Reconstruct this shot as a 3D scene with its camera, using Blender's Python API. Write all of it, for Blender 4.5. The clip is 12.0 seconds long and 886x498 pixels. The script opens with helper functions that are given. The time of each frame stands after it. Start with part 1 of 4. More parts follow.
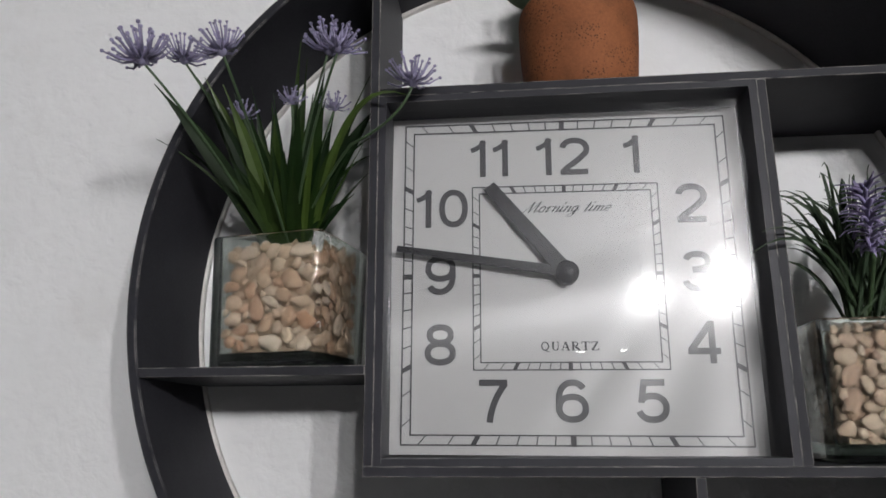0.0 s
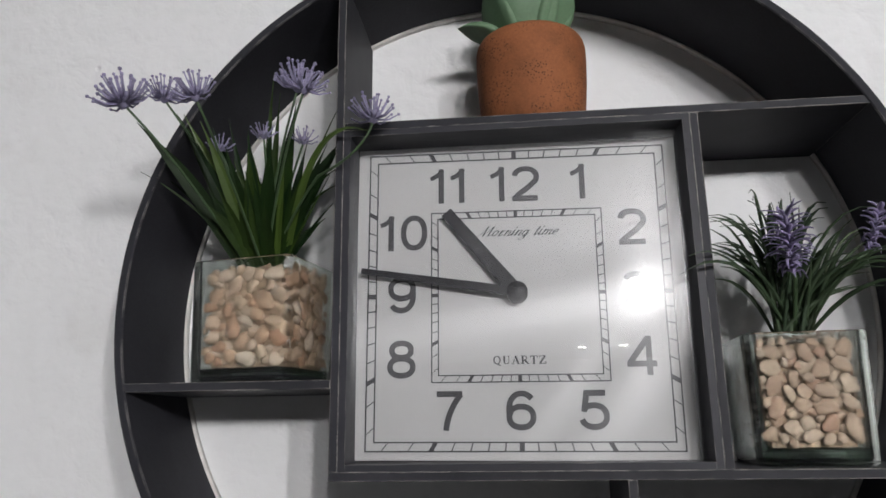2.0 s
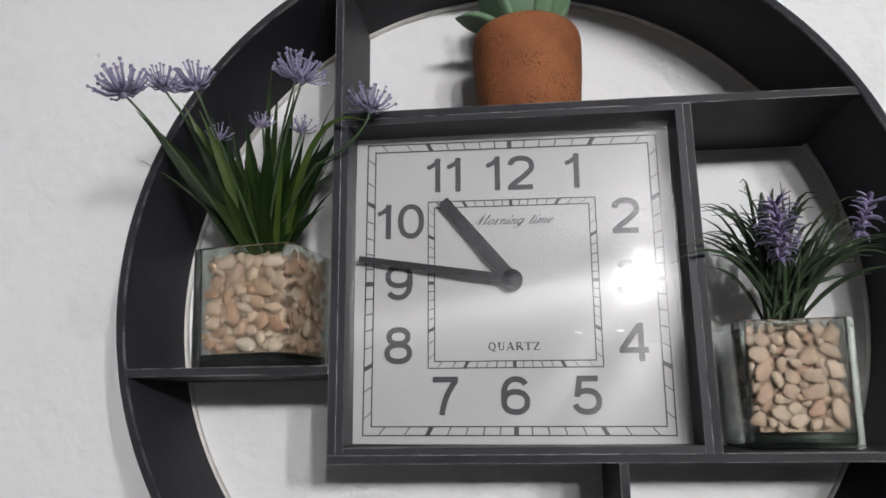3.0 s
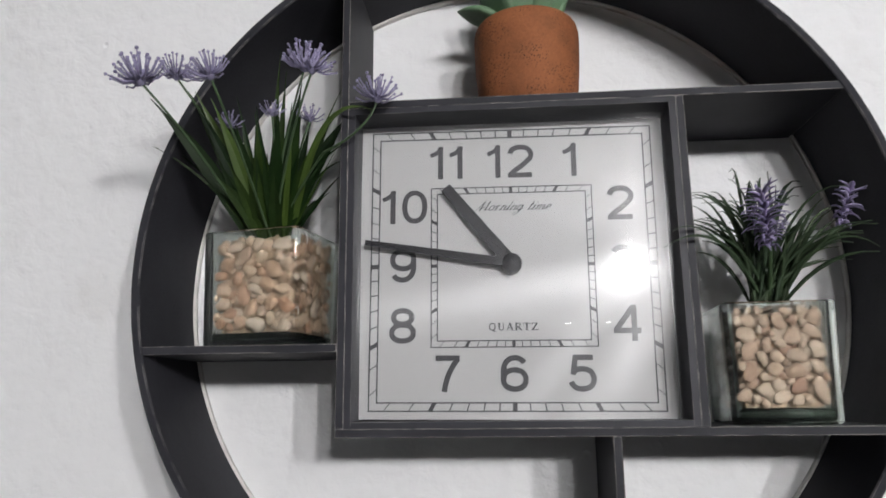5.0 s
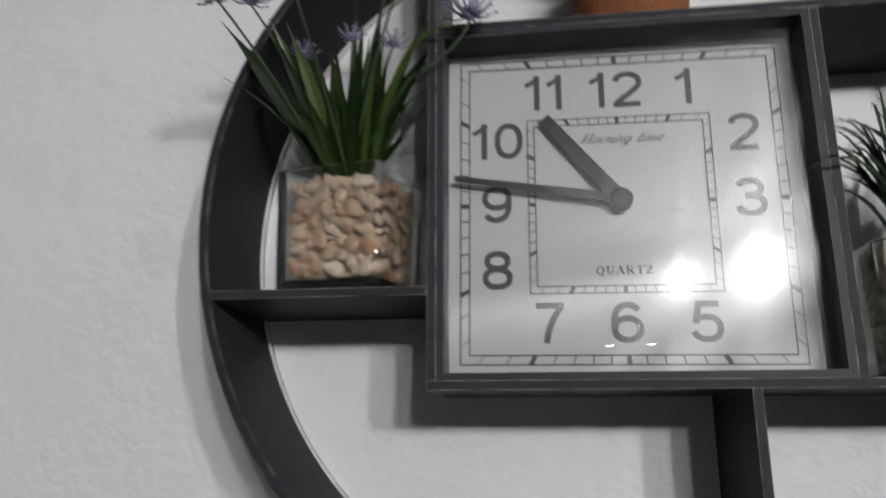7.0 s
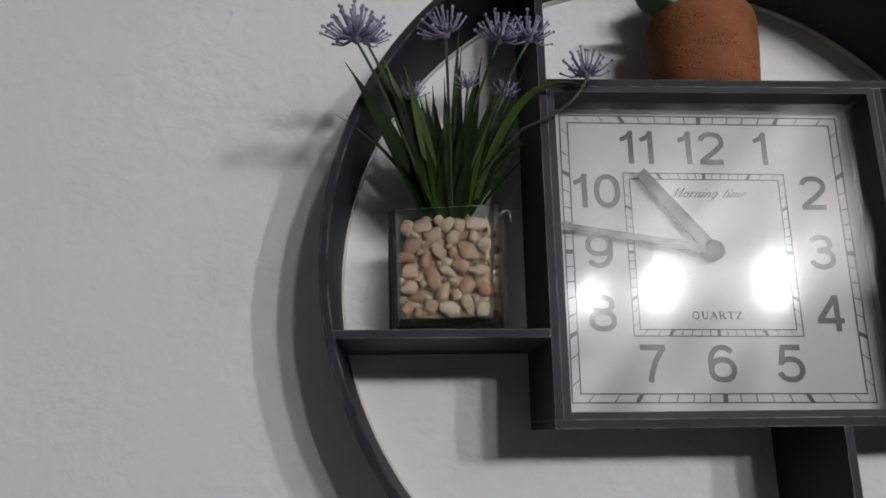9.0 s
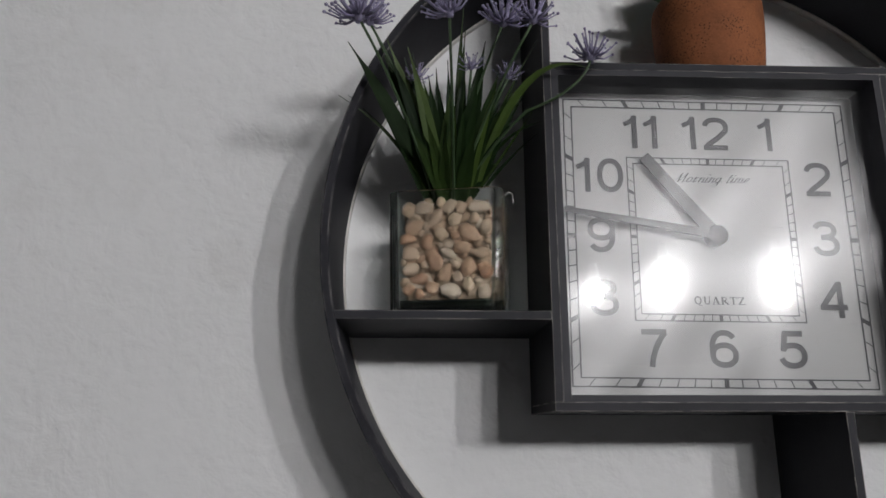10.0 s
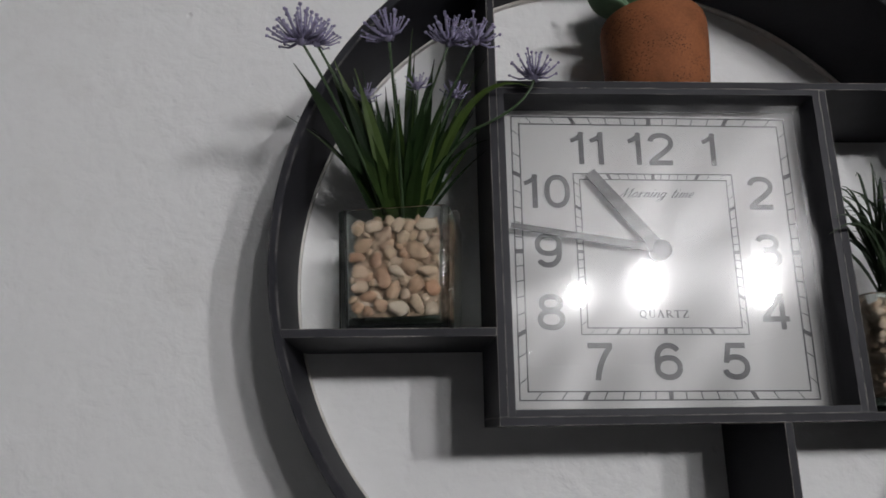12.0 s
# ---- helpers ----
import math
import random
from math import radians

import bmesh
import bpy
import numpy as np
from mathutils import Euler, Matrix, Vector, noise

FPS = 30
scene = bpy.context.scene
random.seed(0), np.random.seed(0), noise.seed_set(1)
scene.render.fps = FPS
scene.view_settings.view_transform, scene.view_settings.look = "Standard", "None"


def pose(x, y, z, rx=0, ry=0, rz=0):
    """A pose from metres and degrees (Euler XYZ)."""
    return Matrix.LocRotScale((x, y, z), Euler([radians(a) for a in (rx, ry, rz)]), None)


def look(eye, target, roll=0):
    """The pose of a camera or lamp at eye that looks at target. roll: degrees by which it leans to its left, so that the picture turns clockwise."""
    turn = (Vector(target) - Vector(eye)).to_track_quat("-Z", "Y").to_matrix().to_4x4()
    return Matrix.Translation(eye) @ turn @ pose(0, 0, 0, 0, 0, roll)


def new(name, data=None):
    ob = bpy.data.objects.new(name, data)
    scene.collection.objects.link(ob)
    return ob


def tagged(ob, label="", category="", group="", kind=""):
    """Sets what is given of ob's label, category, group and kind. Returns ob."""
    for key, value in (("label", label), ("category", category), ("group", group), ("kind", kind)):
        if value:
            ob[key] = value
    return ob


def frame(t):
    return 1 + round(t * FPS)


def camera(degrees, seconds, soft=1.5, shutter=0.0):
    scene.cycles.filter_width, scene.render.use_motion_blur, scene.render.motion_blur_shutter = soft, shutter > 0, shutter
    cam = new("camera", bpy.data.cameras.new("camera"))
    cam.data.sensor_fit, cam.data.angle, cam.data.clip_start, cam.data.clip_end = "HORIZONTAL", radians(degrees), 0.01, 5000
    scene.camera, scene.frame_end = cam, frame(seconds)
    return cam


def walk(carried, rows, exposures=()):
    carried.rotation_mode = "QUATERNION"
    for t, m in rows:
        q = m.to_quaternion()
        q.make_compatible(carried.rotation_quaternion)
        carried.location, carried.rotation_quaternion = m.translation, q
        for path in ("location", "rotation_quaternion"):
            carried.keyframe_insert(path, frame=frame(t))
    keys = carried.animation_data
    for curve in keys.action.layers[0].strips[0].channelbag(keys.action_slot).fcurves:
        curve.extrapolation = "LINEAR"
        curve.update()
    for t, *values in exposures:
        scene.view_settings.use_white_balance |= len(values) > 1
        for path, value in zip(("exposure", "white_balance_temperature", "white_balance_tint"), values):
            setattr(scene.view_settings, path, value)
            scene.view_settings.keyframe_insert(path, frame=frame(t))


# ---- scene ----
cam = camera(63.7, 12.0, soft=1.6, shutter=0.5)
PATH = [
    (0, (-0.039, -0.531, 1.802), (-0.219, 1.399, 2.292), -0.3),
    (0.5, (-0.04, -0.541, 1.807), (-0.225, 1.389, 2.295), -0.0),
    (1, (-0.031, -0.547, 1.808), (-0.209, 1.389, 2.278), -0.1),
    (1.5, (-0.017, -0.559, 1.804), (-0.214, 1.375, 2.274), -0.2),
    (2, (-0.004, -0.572, 1.81), (-0.195, 1.36, 2.288), -0.8),
    (2.5, (-0.003, -0.578, 1.81), (-0.196, 1.359, 2.269), -0.7),
    (4.5, (0.003, -0.608, 1.811), (-0.162, 1.341, 2.228), -1.0),
    (4.7, (0.001, -0.615, 1.811), (-0.182, 1.332, 2.23), -0.8),
    (5, (-0.01, -0.602, 1.8), (-0.168, 1.348, 2.215), -0.6),
    (5.5, (-0.021, -0.596, 1.795), (-0.196, 1.352, 2.213), -0.5),
    (5.7, (-0.038, -0.585, 1.777), (-0.183, 1.363, 2.21), -0.5),
    (6, (-0.034, -0.54, 1.782), (-0.191, 1.41, 2.2), -0.5),
    (6.5, (-0.047, -0.538, 1.765), (-0.304, 1.35, 2.373), 0.2),
    (6.8, (-0.047, -0.521, 1.746), (-0.313, 1.394, 2.265), -0.1),
    (7, (-0.06, -0.537, 1.753), (-0.311, 1.388, 2.24), 0.0),
    (7.2, (-0.098, -0.564, 1.761), (-0.223, 1.368, 2.259), -0.55),
    (8.8, (-0.217, -0.571, 1.777), (-0.115, 1.364, 2.27), -0.9),
    (9, (-0.218, -0.57, 1.774), (-0.138, 1.365, 2.272), -0.7),
    (9.5, (-0.22, -0.567, 1.771), (-0.142, 1.371, 2.259), -0.4),
    (10, (-0.216, -0.566, 1.763), (-0.148, 1.371, 2.257), -0.0),
    (10.5, (-0.204, -0.562, 1.767), (-0.12, 1.382, 2.231), -0.5),
    (11, (-0.195, -0.565, 1.768), (-0.108, 1.373, 2.256), -0.9),
    (11.5, (-0.195, -0.577, 1.77), (-0.114, 1.361, 2.26), -0.7),
    (12, (-0.186, -0.577, 1.772), (-0.092, 1.358, 2.27), -0.9),
]
EXPOSURES = [(0.0, 0.07), (1.5, 0.14), (2.5, 0.26), (4.5, 0.38), (5.5, 0.26), (6.0, 0.11), (6.5, 0.06), (7.0, -0.06), (9.0, -0.30), (12.0, -0.36)]
walk(cam, [(t, look(eye, target, roll)) for t, eye, target, roll in PATH], EXPOSURES)
BULB_STRENGTH, SPOT_STRENGTH = 375.0, 30.0

# ---- light ----
CX, CZ = 0.0, 1.90            # middle of the dial
ROOM = (-2.4, 3.4, -9.2, 0.0, 2.62)   # x0, x1, y0, wall, ceiling height

world = bpy.data.worlds.new("world")
scene.world = world
world.use_nodes = True
world.node_tree.nodes["Background"].inputs[0].default_value = (0.8, 0.85, 1.0, 1)
world.node_tree.nodes["Background"].inputs[1].default_value = 0.0


# ---- materials ----
def material(name, base, rough=0.5, metal=0.0, vary=0.15, scale=40.0, fine=400.0, bump=0.0, spec=0.5, detail=4.0, per_object=None, per_island=None):
    """A surface with colour varied at two scales and a fine relief. base: one colour, per_object/per_island: a list of colours to draw from."""
    m = bpy.data.materials.new(name)
    m.use_nodes = True
    nt = m.node_tree
    n, link = nt.nodes, nt.links.new
    b = n["Principled BSDF"]
    b.inputs["Roughness"].default_value = rough
    b.inputs["Metallic"].default_value = metal
    b.inputs["Specular IOR Level"].default_value = spec
    tc = n.new("ShaderNodeTexCoord")
    coarse = n.new("ShaderNodeTexNoise")
    coarse.inputs["Scale"].default_value = scale
    coarse.inputs["Detail"].default_value = detail
    link(tc.outputs["Object"], coarse.inputs["Vector"])
    grain = n.new("ShaderNodeTexNoise")
    grain.inputs["Scale"].default_value = fine
    grain.inputs["Detail"].default_value = 3
    link(tc.outputs["Object"], grain.inputs["Vector"])
    both = n.new("ShaderNodeMath")
    both.operation = "MULTIPLY_ADD"
    link(grain.outputs["Fac"], both.inputs[0])
    both.inputs[1].default_value = 0.45
    link(coarse.outputs["Fac"], both.inputs[2])
    span = n.new("ShaderNodeMapRange")
    link(both.outputs[0], span.inputs["Value"])
    span.inputs["From Min"].default_value, span.inputs["From Max"].default_value = 0.45, 1.0
    span.inputs["To Min"].default_value, span.inputs["To Max"].default_value = 1 - vary, 1 + vary
    mul = n.new("ShaderNodeVectorMath")
    mul.operation = "SCALE"
    link(span.outputs[0], mul.inputs["Scale"])
    choice = per_object or per_island
    if choice:
        ramp = n.new("ShaderNodeValToRGB")
        ramp.color_ramp.interpolation = "LINEAR"
        while len(ramp.color_ramp.elements) < len(choice):
            ramp.color_ramp.elements.new(0.5)
        for i, (e, c) in enumerate(zip(ramp.color_ramp.elements, choice)):
            e.position, e.color = i / (len(choice) - 1), (*c, 1)
        if per_object:
            link(n.new("ShaderNodeObjectInfo").outputs["Random"], ramp.inputs[0])
        else:
            link(n.new("ShaderNodeNewGeometry").outputs["Random Per Island"], ramp.inputs[0])
        link(ramp.outputs[0], mul.inputs[0])
    else:
        mul.inputs[0].default_value = base
    link(mul.outputs[0], b.inputs["Base Color"])
    if bump:
        bp = n.new("ShaderNodeBump")
        bp.inputs["Strength"].default_value = 1.0
        bp.inputs["Distance"].default_value = bump
        link(both.outputs[0], bp.inputs["Height"])
        link(bp.outputs[0], b.inputs["Normal"])
    return m


def worn_edges(m, colour, radius=0.0009, low=0.36, scale=60.0):
    """Paint rubbed off along the edges of a board."""
    nt = m.node_tree
    n, link = nt.nodes, nt.links.new
    b = n["Principled BSDF"]
    bev, geo = n.new("ShaderNodeBevel"), n.new("ShaderNodeNewGeometry")
    bev.inputs["Radius"].default_value = radius
    bev.samples = 6
    dot = n.new("ShaderNodeVectorMath")
    dot.operation = "DOT_PRODUCT"
    link(bev.outputs[0], dot.inputs[0])
    link(geo.outputs["True Normal"], dot.inputs[1])
    edge = n.new("ShaderNodeMapRange")
    link(dot.outputs["Value"], edge.inputs["Value"])
    edge.inputs["From Min"].default_value, edge.inputs["From Max"].default_value = 0.985, 0.93
    noi, tc = n.new("ShaderNodeTexNoise"), n.new("ShaderNodeTexCoord")
    noi.inputs["Scale"].default_value = scale
    noi.inputs["Detail"].default_value = 6
    link(tc.outputs["Object"], noi.inputs["Vector"])
    gate = n.new("ShaderNodeMapRange")
    link(noi.outputs["Fac"], gate.inputs["Value"])
    gate.inputs["From Min"].default_value, gate.inputs["From Max"].default_value = low, low + 0.2
    both = n.new("ShaderNodeMath")
    both.operation = "MULTIPLY"
    link(edge.outputs[0], both.inputs[0])
    link(gate.outputs[0], both.inputs[1])
    old = b.inputs["Base Color"].links[0].from_socket
    mix = n.new("ShaderNodeMix")
    mix.data_type = "RGBA"
    link(both.outputs[0], mix.inputs["Factor"])
    link(old, mix.inputs["A"])
    mix.inputs["B"].default_value = (*colour, 1)
    link(mix.outputs["Result"], b.inputs["Base Color"])
    return m


def wall_paint():
    """White emulsion over hand-trowelled plaster: broad waves, small pimples, faint grey smudges and a few dark specks."""
    m = material("wall_paint", (0.80, 0.80, 0.80), rough=0.62, vary=0.03, scale=5, fine=90, spec=0.3)
    nt = m.node_tree
    n, link = nt.nodes, nt.links.new
    b = n["Principled BSDF"]
    tc = n.new("ShaderNodeTexCoord")
    hs = []
    for scale, amount in ((7.0, 1.0), (38.0, 0.80), (120.0, 0.18), (330.0, 0.04)):
        noi = n.new("ShaderNodeTexNoise")
        noi.inputs["Scale"].default_value = scale
        noi.inputs["Detail"].default_value = 5
        noi.inputs["Distortion"].default_value = 0.4
        link(tc.outputs["Object"], noi.inputs["Vector"])
        mu = n.new("ShaderNodeMath")
        mu.operation = "MULTIPLY"
        mu.inputs[1].default_value = amount
        link(noi.outputs["Fac"], mu.inputs[0])
        hs.append(mu)
    a2 = hs[0]
    for h in hs[1:]:
        total = n.new("ShaderNodeMath")
        link(a2.outputs[0], total.inputs[0])
        link(h.outputs[0], total.inputs[1])
        a2 = total
    bp = n.new("ShaderNodeBump")
    bp.inputs["Distance"].default_value = 0.0032
    pit, some, size_of, dent, deep, a3 = (n.new("ShaderNodeTexVoronoi"), n.new("ShaderNodeSeparateColor"), n.new("ShaderNodeMapRange"), n.new("ShaderNodeMapRange"),
                                          n.new("ShaderNodeMath"), n.new("ShaderNodeMath"))
    pit.inputs["Scale"].default_value = 34
    link(tc.outputs["Object"], pit.inputs["Vector"])
    link(pit.outputs["Color"], some.inputs[0])
    link(some.outputs[0], size_of.inputs["Value"])
    size_of.inputs["From Min"].default_value, size_of.inputs["From Max"].default_value = 0.66, 1.0
    link(pit.outputs["Distance"], dent.inputs["Value"])
    dent.inputs["From Min"].default_value, dent.inputs["From Max"].default_value = 0.11, 0.03
    deep.operation = "MULTIPLY"
    link(size_of.outputs[0], deep.inputs[0])
    link(dent.outputs[0], deep.inputs[1])
    a3.operation, a3.inputs[1].default_value = "MULTIPLY_ADD", -0.40
    link(deep.outputs[0], a3.inputs[0])
    link(a2.outputs[0], a3.inputs[2])
    link(a3.outputs[0], bp.inputs["Height"])
    link(bp.outputs[0], b.inputs["Normal"])
    # smudges
    old = b.inputs["Base Color"].links[0].from_socket
    sm = n.new("ShaderNodeTexNoise")
    sm.inputs["Scale"].default_value = 7
    sm.inputs["Detail"].default_value = 8
    sm.inputs["Roughness"].default_value = 0.65
    link(tc.outputs["Object"], sm.inputs["Vector"])
    gate = n.new("ShaderNodeMapRange")
    link(sm.outputs["Fac"], gate.inputs["Value"])
    gate.inputs["From Min"].default_value, gate.inputs["From Max"].default_value = 0.56, 0.80
    gate.inputs["To Max"].default_value = 0.5
    mix = n.new("ShaderNodeMix")
    mix.data_type = "RGBA"
    link(gate.outputs[0], mix.inputs["Factor"])
    link(old, mix.inputs["A"])
    mix.inputs["B"].default_value = (0.60, 0.58, 0.555, 1)
    vo = n.new("ShaderNodeTexVoronoi")
    vo.inputs["Scale"].default_value = 9.0
    link(tc.outputs["Object"], vo.inputs["Vector"])
    dot = n.new("ShaderNodeMapRange")
    link(vo.outputs["Distance"], dot.inputs["Value"])
    dot.inputs["From Min"].default_value, dot.inputs["From Max"].default_value = 0.016, 0.010
    dot.inputs["To Max"].default_value = 0.7
    mix2 = n.new("ShaderNodeMix")
    mix2.data_type = "RGBA"
    link(dot.outputs[0], mix2.inputs["Factor"])
    link(mix.outputs["Result"], mix2.inputs["A"])
    mix2.inputs["B"].default_value = (0.25, 0.24, 0.23, 1)
    link(mix2.outputs["Result"], b.inputs["Base Color"])
    return m


def terracotta_clay():
    m = material("terracotta_clay", (0.245, 0.088, 0.036), rough=0.8, vary=0.32, scale=28, fine=500, bump=0.0006, spec=0.25)
    nt = m.node_tree
    n, link = nt.nodes, nt.links.new
    b = n["Principled BSDF"]
    tc = n.new("ShaderNodeTexCoord")
    old = b.inputs["Base Color"].links[0].from_socket
    vo = n.new("ShaderNodeTexVoronoi")
    vo.inputs["Scale"].default_value = 520
    link(tc.outputs["Object"], vo.inputs["Vector"])
    dot = n.new("ShaderNodeMapRange")
    link(vo.outputs["Distance"], dot.inputs["Value"])
    dot.inputs["From Min"].default_value, dot.inputs["From Max"].default_value = 0.34, 0.24
    cl = n.new("ShaderNodeTexNoise")
    cl.inputs["Scale"].default_value = 45
    cl.inputs["Detail"].default_value = 3
    link(tc.outputs["Object"], cl.inputs["Vector"])
    gate = n.new("ShaderNodeMapRange")
    link(cl.outputs["Fac"], gate.inputs["Value"])
    gate.inputs["From Min"].default_value, gate.inputs["From Max"].default_value = 0.46, 0.56
    mu = n.new("ShaderNodeMath")
    mu.operation = "MULTIPLY"
    link(dot.outputs[0], mu.inputs[0])
    link(gate.outputs[0], mu.inputs[1])
    mix = n.new("ShaderNodeMix")
    mix.data_type = "RGBA"
    link(mu.outputs[0], mix.inputs["Factor"])
    link(old, mix.inputs["A"])
    mix.inputs["B"].default_value = (0.07, 0.025, 0.012, 1)
    link(mix.outputs["Result"], b.inputs["Base Color"])
    return m


def clear_glass(name, rough=0.0, tint=(0.93, 0.97, 0.95)):
    m = bpy.data.materials.new(name)
    m.use_nodes = True
    nt = m.node_tree
    n, link = nt.nodes, nt.links.new
    n.remove(n["Principled BSDF"])
    clear, gloss, mix = n.new("ShaderNodeBsdfTransparent"), n.new("ShaderNodeBsdfGlossy"), n.new("ShaderNodeMixShader")
    clear.inputs["Color"].default_value = (*tint, 1)
    gloss.inputs["Roughness"].default_value = rough
    mix.inputs[0].default_value = 0.05
    link(clear.outputs[0], mix.inputs[1])
    link(gloss.outputs[0], mix.inputs[2])
    bend, body = n.new("ShaderNodeBsdfGlass"), n.new("ShaderNodeMixShader")
    bend.inputs["Color"].default_value = (*tint, 1)
    bend.inputs["Roughness"].default_value = rough
    bend.inputs["IOR"].default_value = 1.46
    body.inputs[0].default_value = 0.85
    link(mix.outputs[0], body.inputs[1])
    link(bend.outputs[0], body.inputs[2])
    link(body.outputs[0], n["Material Output"].inputs["Surface"])
    return m


def glare_pane():
    """Thin clear cover of the dial: sees through, mirrors the lamps, and added rough lobes imitate the lens bloom round
    them.
    """
    m = bpy.data.materials.new("glare_pane")
    m.use_nodes = True
    nt = m.node_tree
    n, link = nt.nodes, nt.links.new
    n.remove(n["Principled BSDF"])
    clear, sharp, hazy, wide = (n.new("ShaderNodeBsdfTransparent"), n.new("ShaderNodeBsdfGlossy"), n.new("ShaderNodeBsdfGlossy"), n.new("ShaderNodeBsdfGlossy"))
    sharp.inputs["Roughness"].default_value = 0.012
    hazy.inputs["Roughness"].default_value = 0.11
    wide.inputs["Roughness"].default_value = 0.31
    noi, tc = n.new("ShaderNodeTexNoise"), n.new("ShaderNodeTexCoord")
    noi.inputs["Scale"].default_value = 18
    noi.inputs["Detail"].default_value = 6
    link(tc.outputs["Object"], noi.inputs["Vector"])
    haze_share = n.new("ShaderNodeMapRange")
    link(noi.outputs["Fac"], haze_share.inputs["Value"])
    haze_share.inputs["To Min"].default_value, haze_share.inputs["To Max"].default_value = PANE_HAZE * 0.7, PANE_HAZE * 1.3
    m1, m2, m3 = n.new("ShaderNodeMixShader"), n.new("ShaderNodeMixShader"), n.new("ShaderNodeMixShader")
    m1.inputs[0].default_value = PANE_MIRROR
    link(clear.outputs[0], m1.inputs[1])
    link(sharp.outputs[0], m1.inputs[2])
    link(haze_share.outputs[0], m2.inputs[0])
    link(m1.outputs[0], m2.inputs[1])
    link(hazy.outputs[0], m2.inputs[2])
    m3.inputs[0].default_value = PANE_WIDE
    link(m2.outputs[0], m3.inputs[1])
    link(wide.outputs[0], m3.inputs[2])
    last = m3
    # glare streaks: added anisotropic lobes imitate the rays a lens draws round the lamps
    for angle, share, aniso in PANE_STREAKS:
        a = radians(angle)
        streak, across = n.new("ShaderNodeBsdfAnisotropic"), n.new("ShaderNodeCombineXYZ")
        streak.inputs["Roughness"].default_value = 0.19
        streak.inputs["Anisotropy"].default_value = aniso
        across.inputs["X"].default_value, across.inputs["Z"].default_value = -math.sin(a), math.cos(a)
        link(across.outputs[0], streak.inputs["Tangent"])
        mx = n.new("ShaderNodeMixShader")
        mx.inputs[0].default_value = share
        link(last.outputs[0], mx.inputs[1])
        link(streak.outputs[0], mx.inputs[2])
        last = mx
    link(last.outputs[0], n["Material Output"].inputs["Surface"])
    return m


def glow(name, colour, strength):
    m = bpy.data.materials.new(name)
    m.use_nodes = True
    b = m.node_tree.nodes["Principled BSDF"]
    b.inputs["Base Color"].default_value = (0.9, 0.9, 0.9, 1)
    b.inputs["Emission Color"].default_value = (*colour, 1)
    b.inputs["Emission Strength"].default_value = strength
    return m


PANE_MIRROR, PANE_HAZE, PANE_WIDE = 0.06, 0.0058, 0.0030
PANE_STREAKS = ((52, 0.0058, 0.80), (8, 0.0070, 0.82), (86, 0.0030, 0.74))
WALL = wall_paint()
# room surfaces out of view, kept dark grey to hold down bounced light
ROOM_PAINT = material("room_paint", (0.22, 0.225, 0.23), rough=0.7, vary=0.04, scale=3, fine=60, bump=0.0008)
TILE = material("floor_tile", (0.15, 0.145, 0.14), rough=0.3, vary=0.12, scale=4, fine=80)
BOARD = worn_edges(material("black_board", (0.032, 0.032, 0.037), rough=0.52, vary=0.25, scale=22, fine=600, bump=0.00012, spec=0.12), (0.62, 0.57, 0.52), radius=0.0010, low=0.36)
BAND = worn_edges(material("black_band", (0.030, 0.030, 0.035), rough=0.58, vary=0.25, scale=16, fine=500, bump=0.00015, spec=0.09), (0.30, 0.28, 0.27), radius=0.0012, low=0.42)
CASE = worn_edges(material("grey_case", (0.036, 0.036, 0.042), rough=0.46, vary=0.15, scale=25, fine=600, bump=0.0001, spec=0.16), (0.24, 0.22, 0.21), low=0.5)
BARE = material("bare_edge", (0.62, 0.60, 0.57), rough=0.7, vary=0.2, scale=60, fine=500)
PAPER = material("dial_paper", (0.54, 0.54, 0.535), rough=0.75, vary=0.02, scale=14, fine=300, spec=0.25)
INK = material("dial_ink", (0.045, 0.045, 0.05), rough=0.6, vary=0.1, scale=80)
POINTER = material("pointer_black", (0.014, 0.014, 0.018), rough=0.42, vary=0.1, scale=80, spec=0.3)
PANE = glare_pane()
GLASS = clear_glass("pot_glass", 0.01, (0.91, 0.93, 0.915))
# the tint stands in for the dark shelf and shade seen through clear glass
BASE_GLASS = clear_glass("pot_base_glass", 0.03, (0.72, 0.76, 0.73))
PEBBLE = material("pebble_stone", (0.600, 0.475, 0.368), rough=0.30, vary=0.24, scale=170, fine=900, bump=0.0002,
                  per_object=[(0.356, 0.252, 0.181), (0.341, 0.216, 0.146), (0.394, 0.302, 0.234), (0.303, 0.162, 0.098), (0.363, 0.248, 0.174), (0.408, 0.331, 0.271), (0.325, 0.187, 0.121), (0.386, 0.288, 0.212), (0.341, 0.231, 0.154)])
PEBBLE_PINK = material("pebble_stone_pink", (0.600, 0.475, 0.368), rough=0.30, vary=0.24, scale=170, fine=900, bump=0.0002,
                  per_object=[(0.336, 0.243, 0.186), (0.302, 0.207, 0.151), (0.378, 0.287, 0.224), (0.277, 0.163, 0.116), (0.336, 0.239, 0.178), (0.395, 0.312, 0.251), (0.361, 0.267, 0.205), (0.378, 0.279, 0.213), (0.286, 0.187, 0.132)])
GRAVEL = material("pebble_core", (0.30, 0.21, 0.145), rough=0.7, vary=0.5, scale=160, fine=400, bump=0.002)
LEAF = material("leaf_green", (0.06, 0.15, 0.03), rough=0.5, vary=0.3, scale=35, fine=300, spec=0.22,
                per_object=[(0.004, 0.014, 0.003), (0.011, 0.027, 0.005), (0.005, 0.017, 0.004), (0.026, 0.049, 0.008), (0.0035, 0.013, 0.0035)])
